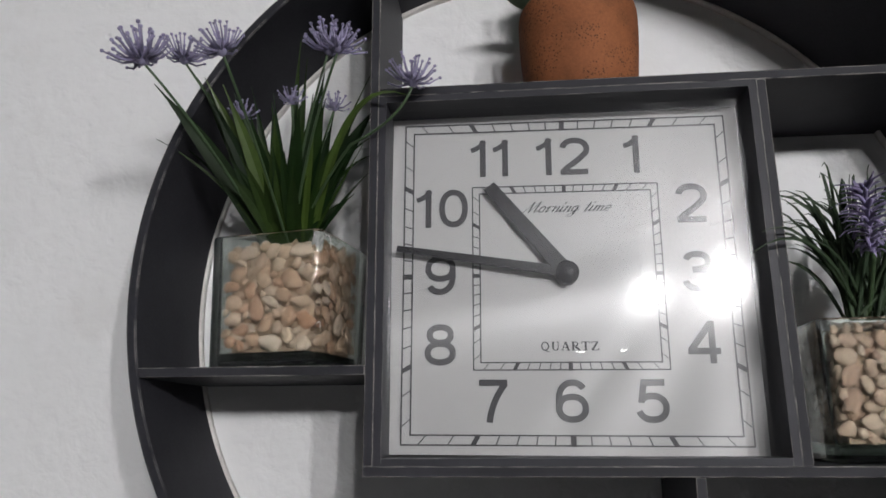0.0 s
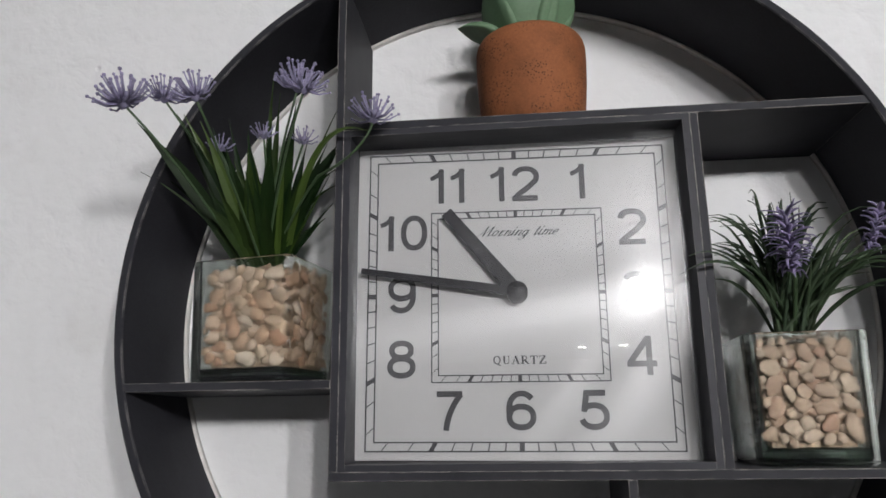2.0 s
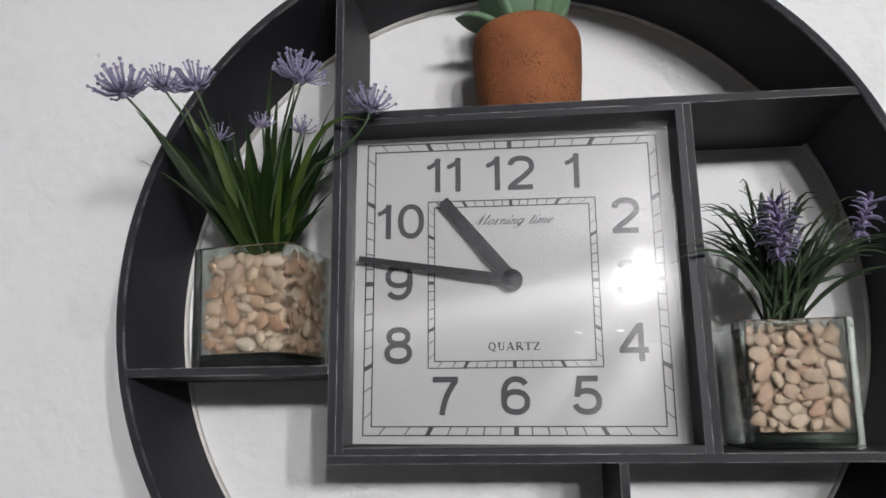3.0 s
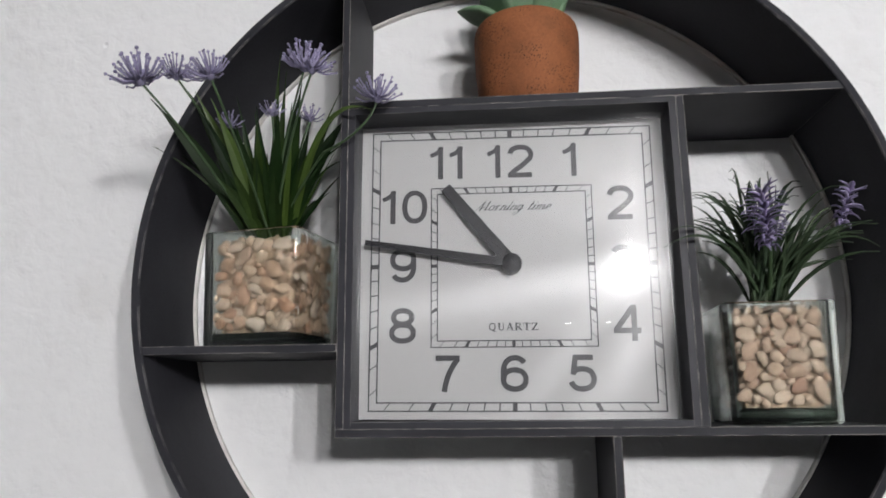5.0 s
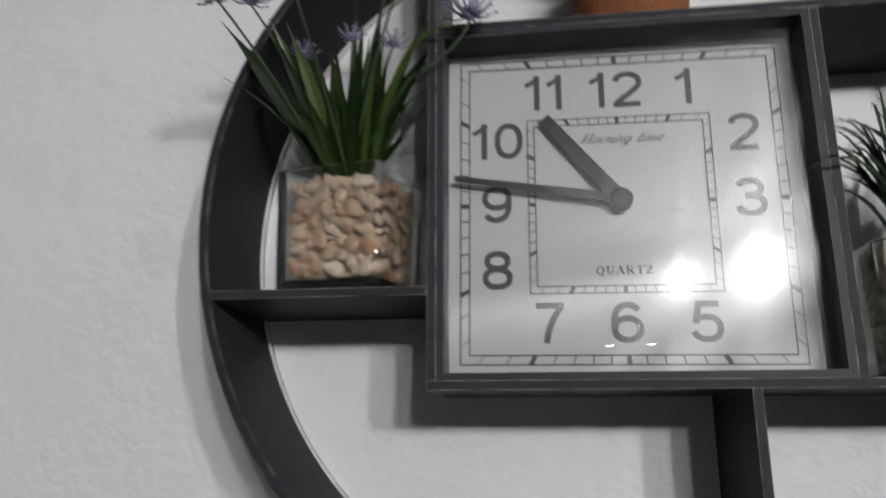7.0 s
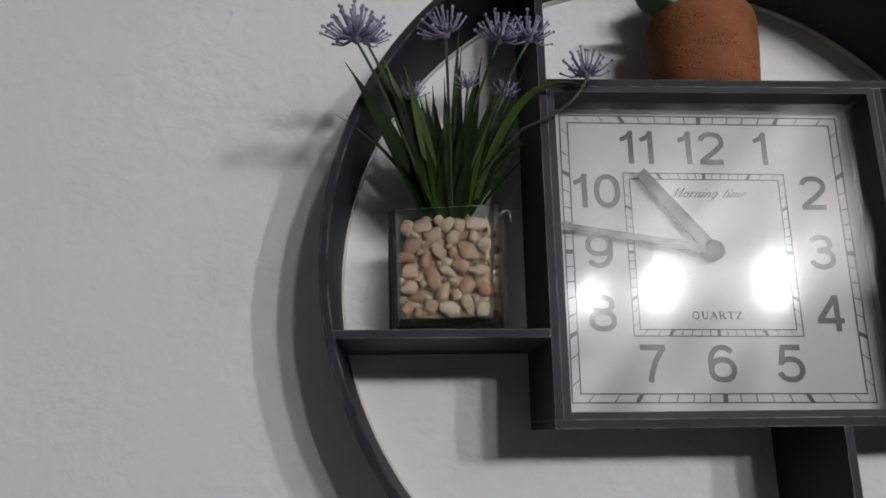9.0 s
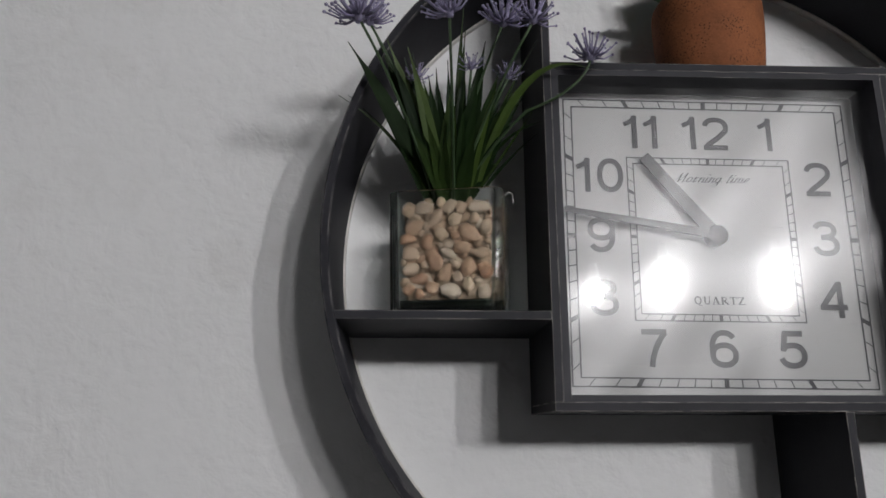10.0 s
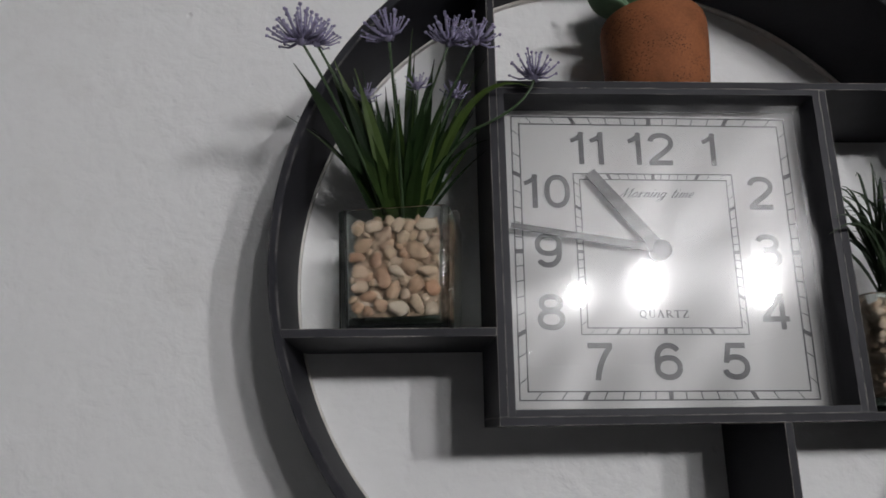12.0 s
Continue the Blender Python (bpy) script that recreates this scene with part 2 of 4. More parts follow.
GRASS = material("leaf_grass", (0.06, 0.14, 0.05), rough=0.45, vary=0.3, scale=35, fine=300, spec=0.4,
                 per_object=[(0.024, 0.042, 0.022), (0.044, 0.068, 0.034), (0.030, 0.052, 0.027), (0.060, 0.084, 0.040)])
LEAF_PALE = material("leaf_pale", (0.050, 0.085, 0.014), rough=0.45, vary=0.25, scale=35, fine=300)
STEM = material("stem_green", (0.045, 0.078, 0.034), rough=0.5, vary=0.25, scale=50)
LILAC = material("petal_lilac", (0.33, 0.27, 0.55), rough=0.6, vary=0.2, scale=150, per_island=[(0.18, 0.165, 0.25), (0.30, 0.275, 0.415), (0.24, 0.21, 0.345)])
PURPLE = material("petal_purple", (0.33, 0.25, 0.55), rough=0.6, vary=0.2, scale=150, per_island=[(0.17, 0.14, 0.25), (0.29, 0.25, 0.40), (0.22, 0.18, 0.33)])
SUCCULENT = material("succulent_green", (0.13, 0.215, 0.125), rough=0.55, vary=0.18, scale=30, fine=350, bump=0.0002, spec=0.35)
CLAY = terracotta_clay()
SOIL = material("soil", (0.06, 0.04, 0.03), rough=0.9, vary=0.4, scale=120, bump=0.002)
WHITE_METAL = material("lamp_white", (0.75, 0.75, 0.74), rough=0.4, vary=0.05)
BULB = glow("bulb_glow", (1.0, 0.985, 1.0), BULB_STRENGTH)
SPOT = glow("spot_glow", (1.0, 0.97, 0.92), SPOT_STRENGTH)


# ---- building helpers ----
def mesh_of(bm, name, mat, smooth=False):
    me = bpy.data.meshes.new(name)
    bm.normal_update()
    for f in bm.faces:
        f.smooth = smooth
    bm.to_mesh(me)
    bm.free()
    me.materials.append(mat)
    return me


def part(name, bm, mat, parent=None, label="", smooth=False):
    ob = new(name, mesh_of(bm, name, mat, smooth))
    ob.parent = parent
    if label:
        tagged(ob, label)
    return ob


def thing(name, at, label, category, group=""):
    ob = new(name)
    ob.empty_display_size = 0.02
    ob.location = at
    return tagged(ob, label, category, group)


def box(bm, x0, x1, y0, y1, z0, z1, bevel=0.0):
    r = bmesh.ops.create_cube(bm, size=1.0, matrix=Matrix.Translation(((x0 + x1) / 2, (y0 + y1) / 2, (z0 + z1) / 2)) @ Matrix.Diagonal((x1 - x0, y1 - y0, z1 - z0, 1)))
    if bevel:
        es = list({e for v in r["verts"] for e in v.link_edges})
        bmesh.ops.bevel(bm, geom=es, offset=bevel, segments=2, profile=0.5, affect="EDGES")
    return bm


def boxed(*a, **k):
    return box(bmesh.new(), *a, **k)


def lathe(bm, profile, at=(0, 0, 0), steps=40):
    """Turns a list of (radius, height) round the upright axis."""
    rings = []
    for r, z in profile:
        if r < 1e-6:
            rings.append([bm.verts.new((at[0], at[1], at[2] + z))])
        else:
            rings.append([bm.verts.new((at[0] + r * math.cos(2 * math.pi * i / steps), at[1] + r * math.sin(2 * math.pi * i / steps), at[2] + z)) for i in range(steps)])
    for a, b in zip(rings, rings[1:]):
        for i in range(steps):
            j = (i + 1) % steps
            q = [a[i % len(a)], a[j % len(a)], b[j % len(b)], b[i % len(b)]]
            q = list(dict.fromkeys(q))
            if len(q) > 2:
                bm.faces.new(q)
    return bm


def tube(bm, points, r0, r1, sides=6):
    points = [Vector(p) for p in points]
    rings = []
    for i, p in enumerate(points):
        d = (points[min(i + 1, len(points) - 1)] - points[max(i - 1, 0)]).normalized()
        u = d.orthogonal().normalized()
        if rings:
            u = (last - d * last.dot(d)).normalized()
        last = u
        v = d.cross(u)
        r = r0 + (r1 - r0) * i / (len(points) - 1)
        rings.append([bm.verts.new(p + r * (math.cos(2 * math.pi * k / sides) * u + math.sin(2 * math.pi * k / sides) * v)) for k in range(sides)])
    for a, b in zip(rings, rings[1:]):
        for k in range(sides):
            bm.faces.new((a[k], a[(k + 1) % sides], b[(k + 1) % sides], b[k]))
    bm.faces.new(rings[0][::-1])
    bm.faces.new(rings[-1])
    return bm


def curve_points(a, b, c, n):
    """Points of the bend from a to c that leans towards b."""
    a, b, c = Vector(a), Vector(b), Vector(c)
    return [(1 - t) ** 2 * a + 2 * t * (1 - t) * b + t * t * c for t in (i / n for i in range(n + 1))]


def blade(bm, a, b, c, width, n=8, fold=0.25, face=(0, -1, 0.25), base=0.30, thick=0.0004):
    """A long leaf with a folded midrib, from its root a to its tip c."""
    pts = curve_points(a, b, c, n)
    rows = []
    for i, p in enumerate(pts):
        t = i / n
        d = (pts[min(i + 1, n)] - pts[max(i - 1, 0)]).normalized()
        side = d.cross(Vector(face)).normalized()
        out = side.cross(d).normalized()
        w = 0.5 * width * (base + (1 - base) * math.sin(math.pi * min(1, 0.15 + t * 0.75))) * (1 - t ** 5) * (1.0 if t < 0.7 else (1 - ((t - 0.7) / 0.3) ** 2 * 0.85))
        w = max(w, 0.00025)
        rows.append([bm.verts.new(p - side * w + out * fold * w), bm.verts.new(p), bm.verts.new(p + side * w + out * fold * w),
                     bm.verts.new(p - out * thick)])
    for r, s in zip(rows, rows[1:]):
        bm.faces.new((r[0], r[1], s[1], s[0]))
        bm.faces.new((r[1], r[2], s[2], s[1]))
        bm.faces.new((r[2], r[3], s[3], s[2]))
        bm.faces.new((r[3], r[0], s[0], s[3]))
    return bm


# ---- the room ----
def structure(name, bm, mat, label, category):
    return tagged(part(name, bm, mat), label, category, "", "structure")


X0, X1, Y0, Y1, TOP = ROOM
structure("wall_north", boxed(X0 - 0.15, X1 + 0.15, Y1, Y1 + 0.15, -0.1, TOP + 0.1), WALL, "white painted plaster wall with faint smudges and trowel marks", "wall")
# unseen shell added round the view; its dark grey deepens the shadows
structure("wall_south", boxed(X0 - 0.15, X1 + 0.15, Y0 - 0.15, Y0, -0.1, TOP + 0.1), ROOM_PAINT, "unseen dark grey wall at the far end", "wall")
structure("wall_west", boxed(X0 - 0.15, X0, Y0, Y1, -0.1, TOP + 0.1), ROOM_PAINT, "unseen dark grey side wall", "wall")
structure("wall_east", boxed(X1, X1 + 0.15, Y0, Y1, -0.1, TOP + 0.1), ROOM_PAINT, "unseen dark grey side wall", "wall")
structure("floor", boxed(X0, X1, Y0, Y1, -0.1, 0.0), TILE, "unseen dark grey floor", "floor")
structure("ceiling", boxed(X0, X1, Y0, Y1, TOP, TOP + 0.1), ROOM_PAINT, "unseen dark grey ceiling", "ceiling")


def pendant_lamp(at, tall=0.0):
    """A bare round bulb under a white socket, hung from the ceiling; its glass gives the light."""
    x, y, z = at
    r = 0.043
    z += tall * 0.5
    t = thing("pendant_lamp", (x, y, TOP), "white pendant lamp with a bright white bulb, hung from the ceiling", "lamp", "pendant lamps over the room")
    h = z - TOP
    part("rose", lathe(bmesh.new(), [(0, 0), (0.045, 0), (0.045, -0.012), (0.03, -0.022), (0, -0.022)], steps=24), WHITE_METAL, t, smooth=True)
    part("cord", tube(bmesh.new(), [(0, 0, -0.02), (0, 0, h + r + 0.07)], 0.003, 0.003), WHITE_METAL, t)
    part("socket", lathe(bmesh.new(), [(0, h + r + 0.075), (0.02, h + r + 0.07), (0.026, h + r + 0.01), (0.026, h + r - 0.012), (0, h + r - 0.012)], steps=20), WHITE_METAL, t, smooth=True)
    prof = [(0, h + r)] + [(r * math.sin(a), h + r * math.cos(a) - (tall if a > 1.5 else 0)) for a in (math.pi * i / 15 for i in range(1, 15))] + [(0, h - r - tall)]
    part("bulb", lathe(bmesh.new(), prof, steps=24), BULB, t, "glowing white bulb", smooth=True)


for at, tall in (((0.84, -2.57, 2.375), 0.12), ((0.53, -2.57, 2.335), 0.02), ((1.34, -2.57, 2.385), 0.14)):
    pendant_lamp(at, tall)


def ceiling_spot(x, y):
    t = thing("ceiling_spot", (x, y, TOP), "small round white recessed spot in the ceiling", "lamp", "far ceiling spots")
    part("trim_ring", lathe(bmesh.new(), [(0.075, 0), (0.075, -0.006), (0.055, -0.010), (0.055, 0)], steps=24), WHITE_METAL, t, smooth=True)
    part("lens", lathe(bmesh.new(), [(0, -0.02), (0.03, -0.018), (0.054, -0.004)], steps=24), SPOT, t, "glowing lens", smooth=True)


for x, y in ((0.72, -7.5), (1.15, -7.4)):
    ceiling_spot(x, y)


# ---- the round shelf ----
FRONT, BACK = -0.101, -0.0060
RX, RZ, R_OUT, R_IN = -0.0025, 1.8922, 0.2802, 0.2738
BOX = 0.1275                      # half width of the clock's box
Z_TOP, Z_BOTTOM = CZ + 0.1234, CZ - 0.1250
T = 0.006                         # thickness of the boards


def ring_x(z, r=R_IN):
    return math.sqrt(max(r * r - (z - RZ) ** 2, 0))


def ring_z(x, r=R_IN):
    return math.sqrt(max(r * r - (x - RX) ** 2, 0))


shelf = thing("round_wall_shelf", (RX, 0.0, RZ), "round black wooden wall shelf with open compartments, worn edges", "shelf")


def local(bm, origin=(RX, 0.0, RZ)):
    bmesh.ops.translate(bm, verts=bm.verts, vec=-Vector(origin))
    return bm


def ring_band():
    bm = bmesh.new()
    n, b = 160, 0.0008
    prof = [(R_OUT, BACK), (R_OUT, FRONT + b), (R_OUT - b, FRONT), (R_IN + b, FRONT), (R_IN, FRONT + b), (R_IN, BACK)]
    rows = [[bm.verts.new((r * math.cos(2 * math.pi * i / n), y, r * math.sin(2 * math.pi * i / n))) for r, y in prof] for i in range(n)]
    for i in range(n):
        p, q = rows[i], rows[(i + 1) % n]
        for k in range(len(prof)):
            m = (k + 1) % len(prof)
            bm.faces.new((p[k], p[m], q[m], q[k]))
    bmesh.ops.recalc_face_normals(bm, faces=bm.faces)
    return bm


band = part("ring_band", ring_band(), BAND, shelf, "bent black band", smooth=True)
band.data.set_sharp_from_angle(angle=radians(25))


def back_rim():
    """The bare edge where the band meets the wall."""
    bm = bmesh.new()
    n = 160
    prof = [(R_IN - 0.0002, BACK - 0.0006), (R_IN - 0.0014, BACK - 0.0004), (R_IN - 0.0014, 0.0), (R_IN + 0.002, 0.0), (R_IN + 0.002, BACK)]
    rows = [[bm.verts.new((r * math.cos(2 * math.pi * i / n), y, r * math.sin(2 * math.pi * i / n))) for r, y in prof] for i in range(n)]
    for i in range(n):
        p, q = rows[i], rows[(i + 1) % n]
        for k in range(len(prof)):
            m = (k + 1) % len(prof)
            bm.faces.new((p[k], p[m], q[m], q[k]))
    bmesh.ops.recalc_face_normals(bm, faces=bm.faces)
    return bm


part("back_rim", back_rim(), BARE, shelf, "bare pale edge against the wall", smooth=True)


def board(name, x0, x1, z0, z1, label=""):
    return part(name, local(boxed(x0, x1, FRONT + 0.001, 0.0, z0, z1, bevel=0.0004)), BOARD, shelf, label)


Z_LEFT = 1.8402                   # top of the small shelf beside the dial
board("side_board", -BOX, -BOX + T, Z_BOTTOM + T, RZ + ring_z(-BOX) + 0.003, "board that runs up to the band")
board("side_board", BOX - T, BOX, Z_BOTTOM + T, Z_TOP - T)
board("top_board", -BOX + T, RX + ring_x(Z_TOP) + 0.003, Z_TOP - T, Z_TOP)
board("bottom_board", -BOX, RX + ring_x(Z_BOTTOM) + 0.004, Z_BOTTOM, Z_BOTTOM + T)
board("small_shelf", RX - ring_x(Z_LEFT) - 0.003, -BOX, Z_LEFT - T, Z_LEFT)
board("divider", 0.0625, 0.0625 + T, RZ - ring_z(0.0655) - 0.003, Z_BOTTOM)


# ---- the clock ----
DIAL_Y, PANE_Y = -0.071, -0.086
CASE_OUT, CASE_IN = BOX - T, 0.1165
clock = thing("wall_clock", (CX, DIAL_Y, CZ), "square wall clock, white dial behind glass, dark grey case", "clock")
CLOCK = (CX, DIAL_Y, CZ)
zt, zb = Z_TOP - T, Z_BOTTOM + T
it, ib = CZ + 0.1128, CZ - 0.1145
for x0, x1, z0, z1 in ((-CASE_OUT, -CASE_IN, zb, zt), (CASE_IN, CASE_OUT, zb, zt), (-CASE_IN, CASE_IN, it, zt), (-CASE_IN, CASE_IN, zb, ib)):
    part("case_side", local(boxed(x0, x1, FRONT + 0.001, -0.001, z0, z1), CLOCK), CASE, clock)
UP = -0.0008                      # the print sits a little below the middle of the case
dial = part("dial", local(boxed(-CASE_IN + 0.0003, CASE_IN - 0.0003, DIAL_Y, DIAL_Y + 0.003, ib + 0.0003, it - 0.0003), CLOCK), PAPER, clock, "white printed dial")
dial.location.x = -0.0008
dial.rotation_euler = (0, radians(0.5), 0)      # the sheet sits slightly askew
pane = part("glass_pane", local(boxed(-CASE_IN + 0.0003, CASE_IN - 0.0003, PANE_Y - 0.0004, PANE_Y, ib + 0.0003, it - 0.0003), CLOCK), PANE, clock, "clear glass with the lens glare built in as haze")
pane.visible_shadow = False
PRINT = -0.0006


def square_line(half, w):
    bm = bmesh.new()
    for x0, x1, z0, z1 in ((-half, half, half - w, half), (-half, half, -half, -half + w), (-half, -half + w, -half + w, half - w), (half - w, half, -half + w, half - w)):
        box(bm, x0, x1, PRINT, PRINT + 0.0003, z0 + UP, z1 + UP)
    return bm


def minute_marks(outer, inner):
    """Slanting marks that all point at the middle, a heavy one at each hour."""
    bm = bmesh.new()
    for i in range(60):
        a = math.radians(6 * i)
        dx, dz = math.sin(a), math.cos(a)
        s = max(abs(dx), abs(dz))
        if i % 15 and i % 5 == 0 and abs(abs(dx) - abs(dz)) < 1e-6:
            continue
        across = Vector((dz, 0, -dx))
        w = (0.0034 if i % 5 == 0 else 0.00085) * (outer / 0.11) ** 0.5
        along_top = abs(dz) >= abs(dx)
        half_w = w / 2
        p, q = Vector((dx, 0, dz)) * (inner / s), Vector((dx, 0, dz)) * (outer / s)
        step = Vector((half_w, 0, 0)) if along_top else Vector((0, 0, half_w))
        vs = [bm.verts.new(v + Vector((0, PRINT, UP))) for v in (p - step, p + step, q + step, q - step)]
        bm.faces.new(vs)
    bmesh.ops.recalc_face_normals(bm, faces=bm.faces)
    return bm


for half, width, gap in ((0.1080, 0.00095, 0.0060), (0.0617, 0.0008, 0.0047)):
    part("track_line", square_line(half, width), INK, dial)
    part("track_line", square_line(half - gap, width), INK, dial)
    part("minute_track", minute_marks(half, half - gap), INK, dial, "slanting black minute marks")

NUMERALS = (("12", 0, 0.083), ("1", 0.0485, 0.083), ("2", 0.0830, 0.0475), ("3", 0.0838, 0.001), ("4", 0.0838, -0.045), ("5", 0.0495, -0.0815), ("6", 0, -0.0815),
            ("7", -0.0495, -0.0815), ("8", -0.0838, -0.0455), ("9", -0.0838, 0.001), ("10", -0.0828, 0.0475), ("11", -0.0495, 0.083))
HIGH = 0.0265
WIDE = {"0": 0.0196, "1": 0.0112, "2": 0.0198, "3": 0.0200, "4": 0.0212, "5": 0.0203, "6": 0.0203, "7": 0.0192, "8": 0.0202, "9": 0.0203}


def bow(cx, cy, rx, ry, a0, a1, n=20, square=2.2):
    """Points along a slightly squared oval, from one angle to another."""
    pts = []
    for i in range(n + 1):
        a = radians(a0 + (a1 - a0) * i / n)
        c, q = math.cos(a), math.sin(a)
        pts.append((cx + rx * math.copysign(abs(c) ** (2 / square), c), cy + ry * math.copysign(abs(q) ** (2 / square), q)))
    return pts


def swing(a, b, c, n=10):
    return [((1 - t) ** 2 * a[0] + 2 * t * (1 - t) * b[0] + t * t * c[0], (1 - t) ** 2 * a[1] + 2 * t * (1 - t) * b[1] + t * t * c[1]) for t in (i / n for i in range(n + 1))]


def stroke(bm, pts, w, lift=0.0, w2=None):
    """A flat printed line of even or tapering width along points of the dial's plane."""
    rows = []
    m = len(pts) - 1
    for i, (x, z) in enumerate(pts):
        (xa, za), (xb, zb) = pts[max(i - 1, 0)], pts[min(i + 1, m)]
        length = math.hypot(xb - xa, zb - za) or 1.0
        h = 0.5 * (w if w2 is None else w + (w2 - w) * i / m)
        nx, nz = -(zb - za) / length * h, (xb - xa) / length * h
        rows.append((bm.verts.new((x + nx, -lift, z + nz)), bm.verts.new((x - nx, -lift, z - nz))))
    for p, q in zip(rows, rows[1:]):
        bm.faces.new((p[0], p[1], q[1], q[0]))


SIX = [bow(0.37, 0.335, 0.295, 0.26, 0, 360, 32), bow(0.385, 0.515, 0.310, 0.41, 40, 202, 24)]
FIGURES = {
    "0": [bow(0.365, 0.5, 0.29, 0.425, 0, 360, 40)],
    "1": [[(0.335, 0.0), (0.335, 1.0)], swing((0.385, 0.985), (0.26, 0.79), (0.0, 0.725))],
    "2": [bow(0.365, 0.69, 0.275, 0.235, 172, -28) + swing((0.59, 0.56), (0.45, 0.38), (0.25, 0.24), 6)[1:] + [(0.155, 0.155), (0.105, 0.06)], [(0.03, 0.07), (0.66, 0.07)]],
    "3": [bow(0.36, 0.735, 0.25, 0.19, 165, -90), bow(0.365, 0.305, 0.285, 0.23, 90, -170), [(0.25, 0.535), (0.40, 0.535)]],
    "4": [[(0.545, 0.0), (0.545, 1.0)], [(0.0, 0.29), (0.72, 0.29)], [(0.06, 0.30), (0.53, 0.955)]],
    "5": [[(0.16, 0.925), (0.645, 0.925)], [(0.205, 0.98), (0.125, 0.455)], bow(0.36, 0.345, 0.295, 0.27, 143, -165)],
    "6": SIX,
    "7": [[(0.02, 0.925), (0.66, 0.925)], swing((0.62, 0.91), (0.31, 0.52), (0.25, 0.0))],
    "8": [bow(0.37, 0.735, 0.245, 0.19, 0, 360, 30), bow(0.37, 0.295, 0.29, 0.225, 0, 360, 32)],
    "9": [[(0.74 - x, 1 - z) for x, z in line] for line in SIX],
}


def numeral(text, x, z):
    """Upright sans figures, each drawn with a few broad strokes of even width."""
    bm = bmesh.new()
    gap = 0.0040
    total = sum(WIDE[c] for c in text) + gap * (len(text) - 1)
    at = -total / 2 - (0.0015 if text == "1" else 0)
    for c in text:
        lines = FIGURES[c]
        flat = [p for line in lines for p in line]
        pen = 0.150 * HIGH
        left, right = min(p[0] for p in flat), max(p[0] for p in flat)
        wide = WIDE[c] - (pen * 0.5 if c == "1" else pen if c not in "247" else pen * 0.35)
        start = at + (0.0 if c == "1" else pen / 2 if c not in "247" else pen * 0.15)
        for k, line in enumerate(lines):
            pts = [(start + (px - left) / (right - left) * wide, (pz - 0.5) * HIGH) for px, pz in line]
            stroke(bm, pts, pen * (0.85 if c == "1" and k else 1.0), lift=0.00004 * k)
        at += WIDE[c] + gap
    bmesh.ops.translate(bm, verts=bm.verts, vec=(x, PRINT, z + UP))
    part("numeral", bm, INK, dial, "printed dark grey number " + text)


for text, x, z in NUMERALS:
    numeral(text, x * 0.988, z * 0.988)


def printed(name, glyphs, text, height, advance, x, z, label, lean=0.0, width=0.0):
    """A printed line of drawn letters: every glyph is a list of (points, pen), in units of the letter height."""
    bm = bmesh.new()
    at = 0.0
    for c in text:
        if c == " ":
            at += 0.55 * height
            continue
        for k, (line, pen) in enumerate(glyphs[c]):
            stroke(bm, [(at + (px + lean * pz) * height, pz * height) for px, pz in line], pen * height, lift=0.00004 * k)
        at += (advance[c] if c in advance else advance["other"]) * height
    xs = [v.co.x for v in bm.verts]
    zs = [v.co.z for v in bm.verts]
    fit = width / (max(xs) - min(xs)) if width else 1.0
    mid = (max(xs) + min(xs)) / 2
    for v in bm.verts:
        v.co.x = (v.co.x - mid) * fit
    bmesh.ops.translate(bm, verts=bm.verts, vec=(x, PRINT, z + UP))
    part(name, bm, INK, dial, label)


FAT, FINE = 0.19, 0.075


def foot(x, z, half=0.16):
    return ([(x - half, z), (x + half, z)], FINE)


SERIF = {
    "Q": [(bow(0.42, 0.5, 0.33, 0.46, 0, 360, 28, 2.0), 0.13), ([(0.40, 0.10), (0.62, -0.12), (0.86, -0.16)], 0.10)],
    "U": [([(0.20, 1.0), (0.20, 0.30)], FAT), (bow(0.44, 0.30, 0.25, 0.26, 180, 360, 14, 2.0), 0.11), ([(0.69, 0.30), (0.69, 1.0)], FINE), foot(0.20, 0.97), foot(0.69, 0.97, 0.13)],
    "A": [([(0.42, 0.98), (0.12, 0.0)], FINE), ([(0.42, 1.0), (0.74, 0.0)], FAT), ([(0.22, 0.34), (0.62, 0.34)], FINE), foot(0.12, 0.03, 0.12), foot(0.74, 0.03)],
    "R": [([(0.20, 0.0), (0.20, 1.0)], FAT), ([(0.20, 0.96)] + bow(0.42, 0.73, 0.22, 0.23, 90, -90, 14, 2.0) + [(0.20, 0.50)], 0.11), ([(0.40, 0.48), (0.80, 0.02)], FAT), foot(0.20, 0.03), foot(0.82, 0.03, 0.1), foot(0.12, 0.97, 0.1)],
    "T": [([(0.42, 0.0), (0.42, 1.0)], FAT), ([(0.04, 0.96), (0.80, 0.96)], 0.09), ([(0.05, 0.98), (0.05, 0.74)], FINE), ([(0.79, 0.98), (0.79, 0.74)], FINE), foot(0.42, 0.03)],
    "Z": [([(0.08, 0.96), (0.72, 0.96)], 0.09), ([(0.66, 0.94), (0.14, 0.06)], FAT), ([(0.06, 0.04), (0.76, 0.04)], 0.09), ([(0.09, 0.98), (0.08, 0.74)], FINE), ([(0.74, 0.02), (0.77, 0.28)], FINE)],
}
printed("lettering", SERIF, "QUARTZ", 0.0056, {"other": 0.98, "Q": 1.0, "T": 0.92}, 0.0, -0.0492, "small printed word in serif capitals", width=0.0365)

DOWN, HAIR = 0.14, 0.065


def leg(x, top=1.0, low=0.0):
    return ([(x, top), (x, low)], DOWN)


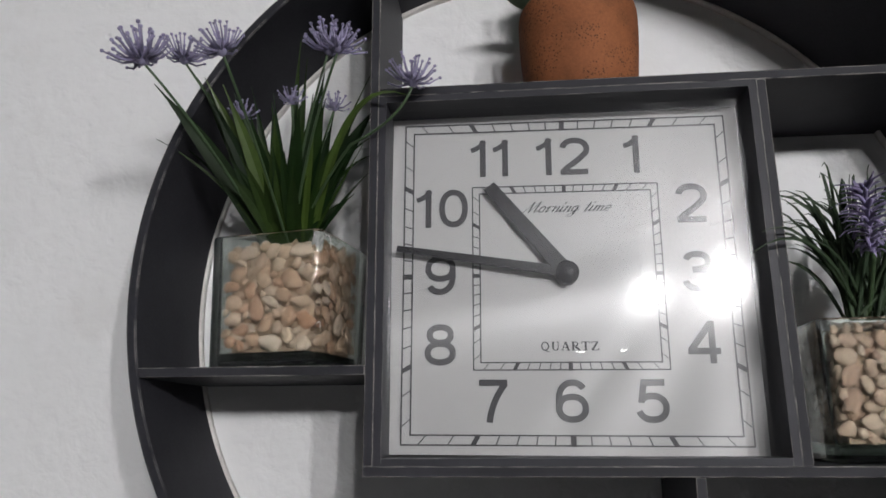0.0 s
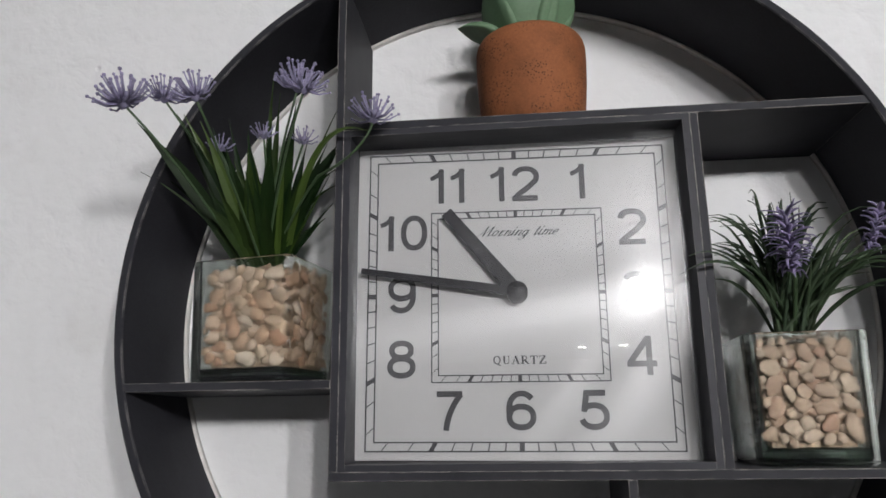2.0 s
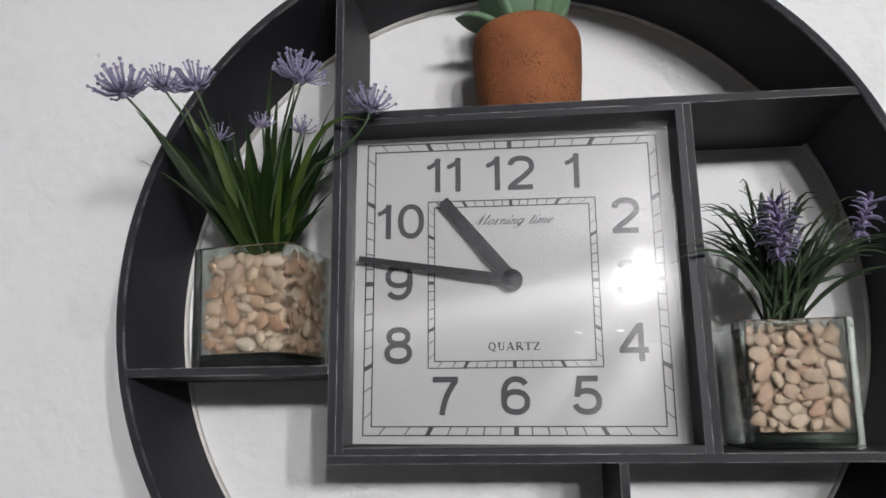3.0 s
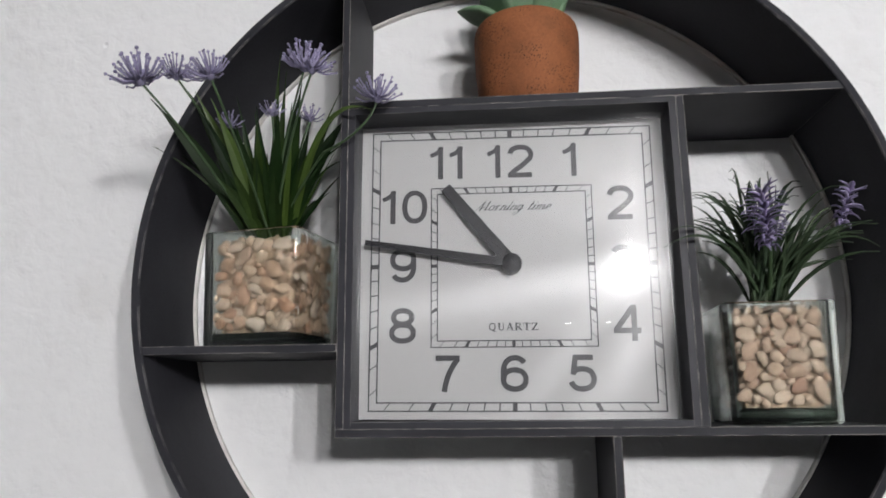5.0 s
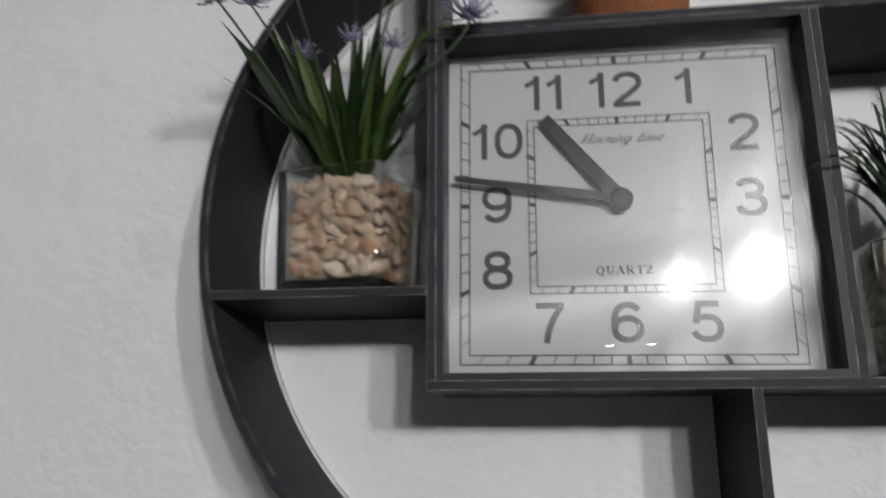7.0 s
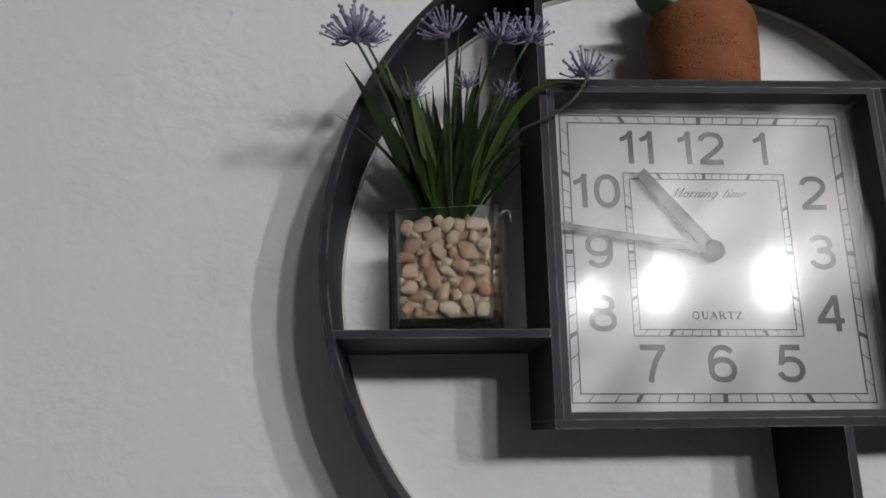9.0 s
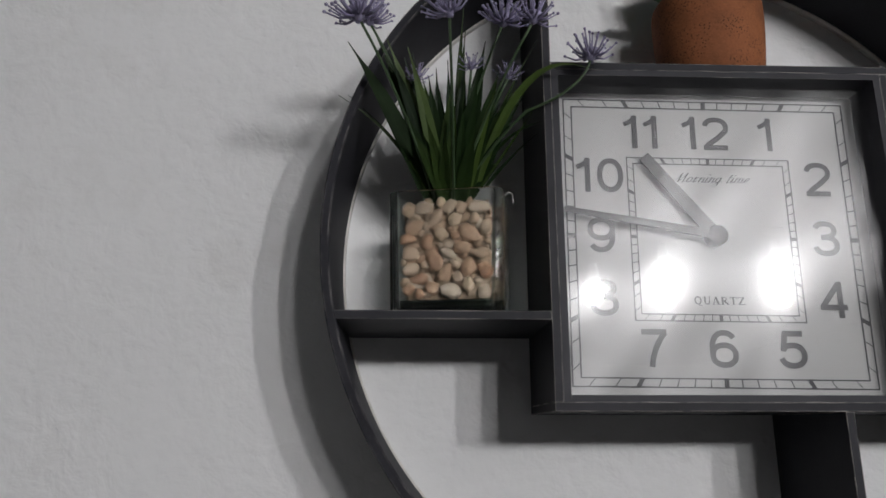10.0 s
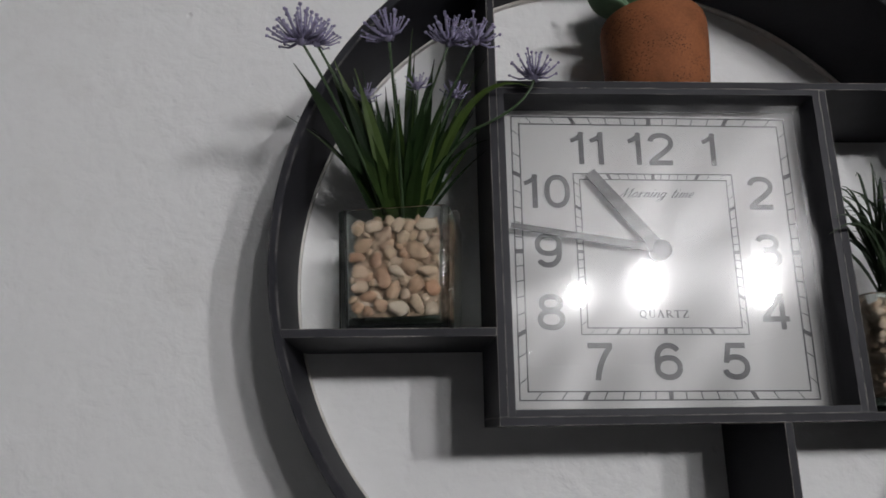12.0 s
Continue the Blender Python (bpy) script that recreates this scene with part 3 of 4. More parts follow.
def arch(x, x2):
    return (swing((x, 0.35), (x + 0.16, 1.12), (x2, 0.86), 8), HAIR)


def tail(x):
    return (swing((x, 0.06), (x + 0.10, -0.10), (x + 0.34, 0.38), 6), HAIR)


SCRIPT = {
    "M": [(swing((-0.35, 0.10), (0.05, -0.25), (0.30, 1.75), 10), HAIR), ([(0.30, 1.75), (0.46, 0.0)], DOWN), ([(0.46, 0.02), (0.96, 1.75)], HAIR), ([(0.96, 1.75), (1.06, 0.0)], DOWN), tail(1.06)],
    "o": [(bow(0.30, 0.5, 0.26, 0.46, 0, 360, 18, 2.0), 0.13), (swing((0.40, 0.94), (0.55, 0.66), (0.78, 0.80), 6), HAIR)],
    "r": [leg(0.12), arch(0.12, 0.50), ([(0.44, 0.92), (0.56, 0.82)], DOWN), tail(0.12)],
    "n": [leg(0.10), arch(0.10, 0.52), leg(0.52, 0.9), tail(0.52)],
    "m": [leg(0.10), arch(0.10, 0.48), leg(0.48, 0.9), arch(0.48, 0.88), leg(0.88, 0.9), tail(0.88)],
    "i": [leg(0.12), tail(0.12), ([(0.12, 1.34), (0.12, 1.54)], DOWN)],
    "g": [(bow(0.30, 0.5, 0.24, 0.44, 0, 360, 18, 2.0), 0.13), ([(0.54, 0.95), (0.54, -0.45)], 0.16), (swing((0.54, -0.45), (0.34, -1.05), (0.0, -0.60), 8), HAIR), (swing((0.0, -0.60), (0.2, -0.25), (0.80, 0.36), 8), HAIR)],
    "t": [leg(0.16, 1.55), tail(0.16), ([(-0.08, 1.02), (0.46, 1.02)], HAIR)],
    "e": [(swing((0.10, 0.40), (0.50, 0.50), (0.46, 0.80), 6) + bow(0.30, 0.5, 0.24, 0.46, 60, 310, 16, 2.0), 0.11)],
}
printed("script_lettering", SCRIPT, "Morning time", 0.0043, {"other": 0.78, "M": 1.42, "r": 0.68, "i": 0.46, "m": 1.18, "t": 0.50, "g": 0.86}, 0.0010, 0.0425,
        "thin slanting printed words in script", lean=0.55, width=0.0600)


def pointer(tip, width0, width1, tail, y):
    """A straight flat pointer from behind the pivot to its tip."""
    bm = bmesh.new()
    d = Vector((tip[0], 0, tip[1]))
    length = d.length
    d.normalize()
    s = Vector((d.z, 0, -d.x))
    rows = []
    for t, w in ((-tail, width0), (0, width0), (length, width1)):
        rows.append([bm.verts.new(d * t + s * w / 2 * k + Vector((0, yy, 0))) for k, yy in ((-1, y), (1, y), (1, y + 0.0008), (-1, y + 0.0008))])
    for a, b in zip(rows, rows[1:]):
        for k in range(4):
            bm.faces.new((a[k], a[(k + 1) % 4], b[(k + 1) % 4], b[k]))
    bm.faces.new(rows[0])
    bm.faces.new(rows[-1][::-1])
    bmesh.ops.recalc_face_normals(bm, faces=bm.faces)
    return bm


hour_pointer = part("hour_pointer", pointer((-0.049, 0.0605), 0.0105, 0.0085, 0.004, -0.0062), POINTER, clock, "broad black hour pointer")
minute_pointer = part("minute_pointer", pointer((-0.1105, 0.0185), 0.0068, 0.0040, 0.004, -0.0088), POINTER, clock, "slim black minute pointer")
piv = bmesh.new()
lathe(piv, [(0, 0.0112), (0.003, 0.0108), (0.0058, 0.0098), (0.0075, 0.0085), (0.0075, 0.0)], steps=28)
bmesh.ops.rotate(piv, verts=piv.verts, cent=(0, 0, 0), matrix=Matrix.Rotation(radians(90), 3, "X"))
pivot_cap = part("pivot_cap", piv, POINTER, clock, smooth=True)
for ob in (hour_pointer, minute_pointer, pivot_cap):
    ob.location = (-0.0012, 0, -0.0006)


# ---- glass pots ----
def rounded_square(half, r, n=5):
    pts = []
    for cx, cy, a0 in ((half - r, half - r, 0), (-half + r, half - r, 90), (-half + r, -half + r, 180), (half - r, -half + r, 270)):
        for i in range(n + 1):
            a = radians(a0 + 90 * i / n)
            pts.append((cx + r * math.cos(a), cy + r * math.sin(a)))
    return pts


def glass_cup(half_bottom, half_top, height, wall, base):
    """A square glass cup with a thick base and a rounded rim."""
    bm = bmesh.new()
    levels = [(half_bottom - 0.002, 0, 0.006), (half_bottom, 0.002, 0.006), (half_top, height - 0.0012, 0.005), (half_top - 0.0012, height, 0.005),
              (half_top - wall + 0.001, height, 0.004), (half_top - wall, height - 0.0012, 0.004), (half_bottom - wall, base + 0.003, 0.006), (half_bottom - wall - 0.003, base, 0.006)]
    rings = [[bm.verts.new((x, y, z)) for x, y in rounded_square(h, r)] for h, z, r in levels]
    n = len(rings[0])
    for a, b in zip(rings, rings[1:]):
        for i in range(n):
            bm.faces.new((a[i], a[(i + 1) % n], b[(i + 1) % n], b[i]))
    bm.faces.new(rings[0][::-1])
    bm.faces.new(rings[-1])
    bmesh.ops.recalc_face_normals(bm, faces=bm.faces)
    return bm


def pebble_meshes(mat, seed, count=12):
    made = []
    rng = random.Random(seed)
    for _ in range(count):
        bm = bmesh.new()
        bmesh.ops.create_icosphere(bm, subdivisions=2, radius=1.0)
        off = Vector((rng.random() * 50, rng.random() * 50, rng.random() * 50))
        cuts = [Vector((rng.uniform(-1, 1), rng.uniform(-1, 1), rng.uniform(-1, 1))).normalized() for _ in range(11)]
        for v in bm.verts:
            d = v.co.normalized()
            p = 3.0
            r = (abs(d.x) ** p + abs(d.y) ** p + abs(d.z) ** p) ** (-1 / p)
            for c in cuts:          # worn flat facets
                k = d.dot(c)
                if k > 0.05:
                    r = min(r, 0.64 / k)
            v.co = d * r * (0.95 + 0.20 * noise.noise(d * 1.3 + off))
        made.append(mesh_of(bm, "pebble", mat, smooth=True))
    return made


def packed_ovals(w, h, size, rng, tries, snug):
    """Mixed oval stones laid side by side on a wall w to each side and h high: the large first, the small in the gaps. Every one is (u, v, half length, half width, turn)."""
    got, discs = [], []
    for k in range(tries):
        t = (k / tries) ** 0.45
        b = size * (1.06 - 0.62 * t) * rng.uniform(0.86, 1.14)
        a = b * rng.choice((1.0, 1.15, 1.25, 1.35, 1.5, 1.7))
        turn = rng.gauss(0.3, 0.95)
        c, q = math.cos(turn), math.sin(turn)
        reach_u, reach_v = math.hypot(a * c, b * q), math.hypot(a * q, b * c)
        if reach_u > w or 2 * reach_v > h:
            continue
        u, v = rng.uniform(-w + reach_u * 0.93, w - reach_u * 0.93), rng.uniform(reach_v * 0.93, h - reach_v * 0.75)
        mine = [(u, v, b)] + [(u + e * (a - b * 0.82) * c, v + e * (a - b * 0.82) * q, b * 0.82) for e in (-1, 1)]
        if all((x - p) ** 2 + (y - r) ** 2 > (snug * (s + o)) ** 2 for x, y, s in mine for p, r, o in discs):
            discs += mine
            got.append((u, v, a, b, turn))
    return got


def fill_with_pebbles(pot, meshes, half, z0, z1, seed, size=0.0057, turn=0.0):
    """Flat worn stones pressed against each wall of the cup, a second layer showing in the gaps, and a few over the top."""
    rng = random.Random(seed)
    spin = Matrix.Rotation(turn, 4, "Z")

    def put(place, stand, stone, deep):
        u, v, a, b, lie = stone
        ob = new("pebble", rng.choice(meshes))
        ob.parent = pot
        tilt = Matrix.Rotation(rng.uniform(-0.22, 0.22), 4, "X") @ Matrix.Rotation(rng.uniform(-0.22, 0.22), 4, "Y")
        ob.location = spin @ Vector(place)
        ob.rotation_euler = (spin @ stand @ tilt @ Matrix.Rotation(lie, 4, "Z")).to_euler()
        ob.scale = (a * 1.24, b * 1.24, deep)

    front = Matrix.Rotation(radians(90), 4, "X")
    tall = z1 - z0
    for inset, snug, tries in ((0.0, 0.90, 5200), (size * 0.55, 0.86, 1300)):
        for st in packed_ovals(half, tall, size, rng, tries, snug):
            deep = min(st[3] * 0.62, size * 0.48)
            put((st[0], -half + deep * 0.9 + inset, z0 + st[1]), front, st, deep)
    for side in (-1, 1):
        stand = Matrix.Rotation(side * radians(90), 4, "Z") @ front
        for inset, snug, tries in ((0.0, 0.92, 2600), (size * 0.62, 0.92, 260)):
            for st in packed_ovals(half - size * 0.8, tall, size, rng, tries, snug):
                deep = min(st[3] * 0.62, size * 0.48)
                put((side * (half - deep * 0.9 - inset), side * st[0] + size * 0.6, z0 + st[1]), stand, st, deep)
    for st in packed_ovals(half - size * 0.6, 2 * half - size * 2.4, size, rng, 700, 0.90):
        put((st[0], st[1] - half + size * 1.6, z1 - size * rng.uniform(0.35, 0.75)), Matrix.Identity(4), st, st[3] * 0.6)
    core = part("pebble_core", boxed(-half + size * 1.1, half - size * 1.1, -half + size * 1.1, half - 0.001, z0, z1 - size * 0.9), GRAVEL, pot, "packed pebbles behind the outer layer")
    core.rotation_euler = (0, 0, turn)
    base = part("glass_base", boxed(-half, half, -half, half, 0.0024, z0 - 0.0006, bevel=0.002), BASE_GLASS, pot, "thick clear glass base with shade put in its tint")
    base.rotation_euler = (0, 0, turn)


def umbel(bm, at, lean, radius, rays, rng):
    """A flower head like a shaving brush: rays that fan out of a solid cup, each with a small knob at its tip."""
    at, lean = Vector(at), Vector(lean).normalized()
    u = lean.orthogonal().normalized()
    v = lean.cross(u)
    cup = bmesh.new()
    lathe(cup, [(0, -radius * 0.16), (radius * 0.12, -radius * 0.10), (radius * 0.30, radius * 0.16), (radius * 0.36, radius * 0.34), (0, radius * 0.30)], steps=10)
    frame_of = Matrix((u, v, lean)).transposed().to_4x4()
    bmesh.ops.transform(cup, verts=cup.verts, matrix=Matrix.Translation(at) @ frame_of)
    me = bpy.data.meshes.new("cup")
    cup.to_mesh(me)
    cup.free()
    bm.from_mesh(me)
    bpy.data.meshes.remove(me)
    rays = int(rays * 1.25)
    for i in range(rays):
        el = radians(84) * math.sqrt((i + 0.5) / rays) * rng.uniform(0.92, 1.06)
        az = i * 2.399
        side = u * math.cos(az) + v * math.sin(az)
        d = lean * math.cos(el) + side * math.sin(el)
        r = radius * rng.uniform(0.84, 1.10)
        root = at + d * radius * 0.20
        bend = at + d * r * 0.60 - lean * r * 0.05
        tip = at + d * r + lean * r * 0.12
        tube(bm, [root, bend, tip], radius * 0.050, radius * 0.026, 5)
        bmesh.ops.create_icosphere(bm, subdivisions=1, radius=radius * rng.uniform(0.055, 0.078), matrix=Matrix.Translation(tip))
    return bm


TURN_POT = radians(-11)


def pot_with_umbels():
    base = Vector((-0.1905, -0.0490, Z_LEFT))
    pot = thing("potted_plant", base, "square glass pot, cream pebbles, long green leaves and lilac flowers", "potted plant", "artificial plants on the shelf")
    cup = part("glass_pot", glass_cup(0.0392, 0.0408, 0.0888, 0.0042, 0.0020), GLASS, pot, "clear square glass", smooth=True)
    cup.rotation_euler = (0, 0, TURN_POT)
    cup.data.set_sharp_from_angle(angle=radians(40))
    cup.visible_shadow = False
    fill_with_pebbles(pot, pebble_meshes(PEBBLE, 11), 0.0332, 0.0113, 0.0835, 5, size=0.0056, turn=TURN_POT)
    for a, b, c in (((0.0405, -0.0405, 0.080), (0.0490, -0.0430, 0.088), (0.0480, -0.0410, 0.074)), ((0.0400, -0.0410, 0.026), (0.0440, -0.0440, 0.030), (0.0430, -0.0420, 0.022))):
        thread = part("glue_thread", tube(bmesh.new(), curve_points(a, b, c, 8), 0.0003, 0.0002, 5), BARE, pot, "pale thread of dried glue")
        thread.rotation_euler = (0, 0, TURN_POT)
    rng = random.Random(21)
    root = Vector((-0.192, -0.050, Z_LEFT + 0.074))

    def leaf(tip, width, bend=None, spread=0.0055, mat=LEAF, face=(0, -1, 0.25)):
        a = root + Vector((rng.uniform(-spread, spread), rng.uniform(-spread, spread) * 0.8, 0))
        c = Vector(tip)
        a.x += (c.x - root.x) * 0.08
        mid = a.lerp(c, 0.5) + Vector((-(c.x - a.x) * 0.13, 0, abs(c.x - a.x) * 0.12)) if bend is None else Vector(bend)
        part("leaf", blade(bmesh.new(), a - base, mid - base, c - base, width * 1.08, n=12, fold=0.16, face=face), mat, pot)

    for tip, w in (((-0.266, -0.125, 2.022), 0.0125), ((-0.247, -0.105, 2.036), 0.0145), ((-0.228, -0.085, 2.033), 0.0150), ((-0.268, -0.090, 1.999), 0.0032),
                   ((-0.181, -0.070, 2.066), 0.0062), ((-0.204, -0.075, 2.030), 0.0090), ((-0.196, -0.095, 2.026), 0.0065), ((-0.166, -0.075, 2.054), 0.0125),
                   ((-0.128, -0.060, 2.034), 0.0140), ((-0.212, -0.080, 1.968), 0.0030), ((-0.128, -0.075, 1.978), 0.0026), ((-0.193, -0.100, 2.008), 0.0120),
                   ((-0.174, -0.105, 2.012), 0.0125), ((-0.158, -0.100, 2.018), 0.0110), ((-0.210, -0.100, 2.010), 0.0110), ((-0.232, -0.100, 2.014), 0.0095),
                   ((-0.145, -0.085, 2.010), 0.0090), ((-0.240, -0.110, 2.026), 0.0085), ((-0.182, -0.085, 2.034), 0.0060), ((-0.150, -0.040, 2.034), 0.0080),
                   ((-0.215, -0.045, 2.040), 0.0080), ((-0.170, -0.030, 2.040), 0.0080), ((-0.200, -0.030, 2.035), 0.0080), ((-0.180, -0.055, 2.045), 0.0090),
                   ((-0.222, -0.070, 2.046), 0.0060), ((-0.136, -0.070, 2.012), 0.0075)):
        leaf(tip, w)
    leaf((-0.100, -0.120, 2.008), 0.0060, bend=(-0.150, -0.105, 2.038), mat=LEAF_PALE)
    leaf((-0.240, -0.108, 2.034), 0.0105, mat=LEAF_PALE)
    leaf((-0.225, -0.112, 2.026), 0.0095, mat=LEAF_PALE)
    leaf((-0.162, -0.108, 2.000), 0.0060, mat=LEAF_PALE)
    leaf((-0.117, -0.095, 1.996), 0.0028, bend=(-0.165, -0.08, 1.985))
    leaf((-0.120, -0.090, 1.982), 0.0026, bend=(-0.165, -0.07, 1.985))
    leaf((-0.124, -0.085, 2.056), 0.0020)
    for k in range(34):         # the short dark heart of the tuft
        x = -0.228 + 0.078 * (k + rng.random()) / 34
        leaf((x, rng.uniform(-0.110, -0.02), 1.965 + rng.uniform(0, 0.048)), rng.uniform(0.0060, 0.0115), spread=0.007)
    leaf((-0.2740, -0.100, 1.994), 0.0022, bend=(-0.2200, -0.085, 1.966))
    leaf((-0.1830, -0.080, 2.078), 0.0052, bend=(-0.1900, -0.075, 2.000))
    leaf((-0.1340, -0.090, 1.988), 0.0022, bend=(-0.1560, -0.075, 1.958))
    heads = (((-0.2555, -0.160, 2.0185), 0.0200, (-0.25, -0.2, 1), 34, 1), ((-0.2520, -0.115, 2.0430), 0.0170, (0.1, -0.1, 1), 26, 0), ((-0.1985, -0.176, 2.0120), 0.0160, (-0.45, -0.25, 1), 26, 0),
             ((-0.1560, -0.104, 2.0510), 0.0195, (0.1, -0.25, 1), 32, 1), ((-0.1400, -0.140, 2.0310), 0.0165, (0.2, -0.1, 1), 22, 1), ((-0.0965, -0.118, 2.0165), 0.0175, (0.0, -0.1, 1), 24, 1),
             ((-0.2185, -0.090, 2.012), 0.0110, (0, -0.1, 1), 18, 0), ((-0.1795, -0.105, 2.014), 0.0105, (0, -0.1, 1), 16, 1), ((-0.152, -0.098, 2.011), 0.0110, (0, -0.1, 1), 18, 1))
    for at, r, lean, rays, stalk in heads:
        at = Vector(at)
        head = part("flower_head", umbel(bmesh.new(), at - base, lean, r, rays, rng), LILAC, pot, "lilac flower of thin knobbed rays", smooth=True)
        a = root + Vector((rng.uniform(-0.008, 0.008), rng.uniform(-0.008, 0.008), 0))
        mid = a.lerp(at, 0.55) + Vector((-(at.x - a.x) * 0.15, 0, 0.006))
        line = curve_points(a, mid, at, 8)
        if at.x > -0.11:        # this one leans out, then turns up
            elbow = Vector((-0.140, -0.100, 1.984))
            line = curve_points(a, (-0.172, -0.07, 1.962), elbow, 6) + curve_points(elbow, (-0.1015, -0.120, 1.992), at, 8)[1:]
        part("stem", tube(bmesh.new(), [p - base for p in line], 0.0011, 0.0009, 6), STEM, pot, smooth=True)


def spike_flower(bm, at, up, height, radius, count, rng):
    """A thick spike of many narrow petals that curl outwards and down."""
    at, up = Vector(at), Vector(up).normalized()
    u = up.orthogonal().normalized()
    v = up.cross(u)
    for i in range(count):
        t = (i + 0.5) / count
        az = i * 2.399
        out = u * math.cos(az) + v * math.sin(az)
        r = radius * (0.35 + 0.75 * math.sin(math.pi * (0.18 + 0.72 * (1 - t))))
        root = at + up * height * t
        blade(bm, root, root + out * r * 0.7 + up * r * 0.45, root + out * r - up * r * (0.25 - 0.8 * t) + Vector((rng.uniform(-1, 1), rng.uniform(-1, 1), rng.uniform(-1, 1))) * 0.004,
              0.0028 if i % 3 else 0.0044, n=4, fold=0.4, face=up, base=0.6)
    return bm


def pot_with_grass():
    base = Vector((0.1885, -0.0430, Z_BOTTOM + T))
    pot = thing("potted_plant", base, "square glass pot, pinkish pebbles, grassy leaves and purple flower", "potted plant", "artificial plants on the shelf")
    pot.rotation_euler = (0, 0, radians(-3))
    cup = part("glass_pot", glass_cup(0.0370, 0.0385, 0.0858, 0.0040, 0.0020), GLASS, pot, "clear square glass", smooth=True)
    cup.data.set_sharp_from_angle(angle=radians(40))
    cup.visible_shadow = False
    fill_with_pebbles(pot, pebble_meshes(PEBBLE_PINK, 31), 0.0318, 0.0113, 0.0812, 9, size=0.0053)
    rng = random.Random(8)
    root = Vector((0, -0.008, 0.083))
    for i in range(72):
        side = rng.uniform(-1, 1)
        reach = abs(side) ** 0.7 * (1 if side > 0 else -1)
        h = rng.uniform(0.045, 0.106) * (1 - (0.12 if reach < 0 else 0.35) * abs(reach))
        a = root + Vector((rng.uniform(-0.012, 0.012), rng.uniform(-0.012, 0.012), 0))
        c = root + Vector((reach * rng.uniform(0.040, 0.085), rng.uniform(-0.062, 0.012), h))
        if c.x < -0.055:
            if rng.random() < 0.5:
                c.x = -0.055
            else:
                c.y = rng.uniform(-0.078, -0.064)
        elif c.x > 0.050:
            c.x = min(c.x, 0.058)
            c.y = min(c.y, -0.03)
        mid = a + Vector(((c.x - a.x) * 0.40, (c.y - a.y) * 0.75, h * rng.uniform(0.85, 1.25)))
        part("leaf", blade(bmesh.new(), a, mid, c, rng.uniform(0.0018, 0.0038), n=7, fold=0.35), GRASS, pot, smooth=True)
    for _ in range(16):
        x = rng.uniform(-0.056, 0.030)
        a = root + Vector((rng.uniform(-0.01, 0.01), rng.uniform(-0.01, 0.01), 0))
        h = rng.uniform(0.066, 0.098) * (1 - 5 * abs(x) * 0.5)
        c = root + Vector((x, rng.uniform(-0.06, -0.01), h))
        part("leaf", blade(bmesh.new(), a, a + Vector(((x - a.x) * 0.15, -0.012, h * 1.12)), c, rng.uniform(0.0016, 0.0026), n=9, fold=0.3), GRASS, pot, smooth=True)
    for tip, mid, w in (((-0.084, -0.082, 0.118), (-0.040, -0.070, 0.150), 0.0030), ((-0.076, -0.078, 0.131), (-0.045, -0.062, 0.150), 0.0022), ((0.062, -0.060, 0.118), (0.035, -0.045, 0.150), 0.0030)):
        part("leaf", blade(bmesh.new(), root, Vector(mid), Vector(tip), w, n=10, fold=0.3), GRASS, pot, smooth=True)
    for at, up, h, r, n in (((-0.006, -0.050, 0.122), (-0.10, -0.22, 1), 0.040, 0.0140, 84), ((0.050, -0.030, 0.140), (0.35, -0.1, 1), 0.030, 0.0095, 36)):
        part("flower_spike", spike_flower(bmesh.new(), at, up, h, r, n, rng), PURPLE, pot, "purple spike of curling petals", smooth=True)
        part("stem", tube(bmesh.new(), curve_points(root + Vector((0.002, 0, 0)), root.lerp(Vector(at), 0.5) + Vector((0.003, 0, 0.01)), at, 7), 0.0020, 0.0016, 6), STEM, pot, smooth=True)


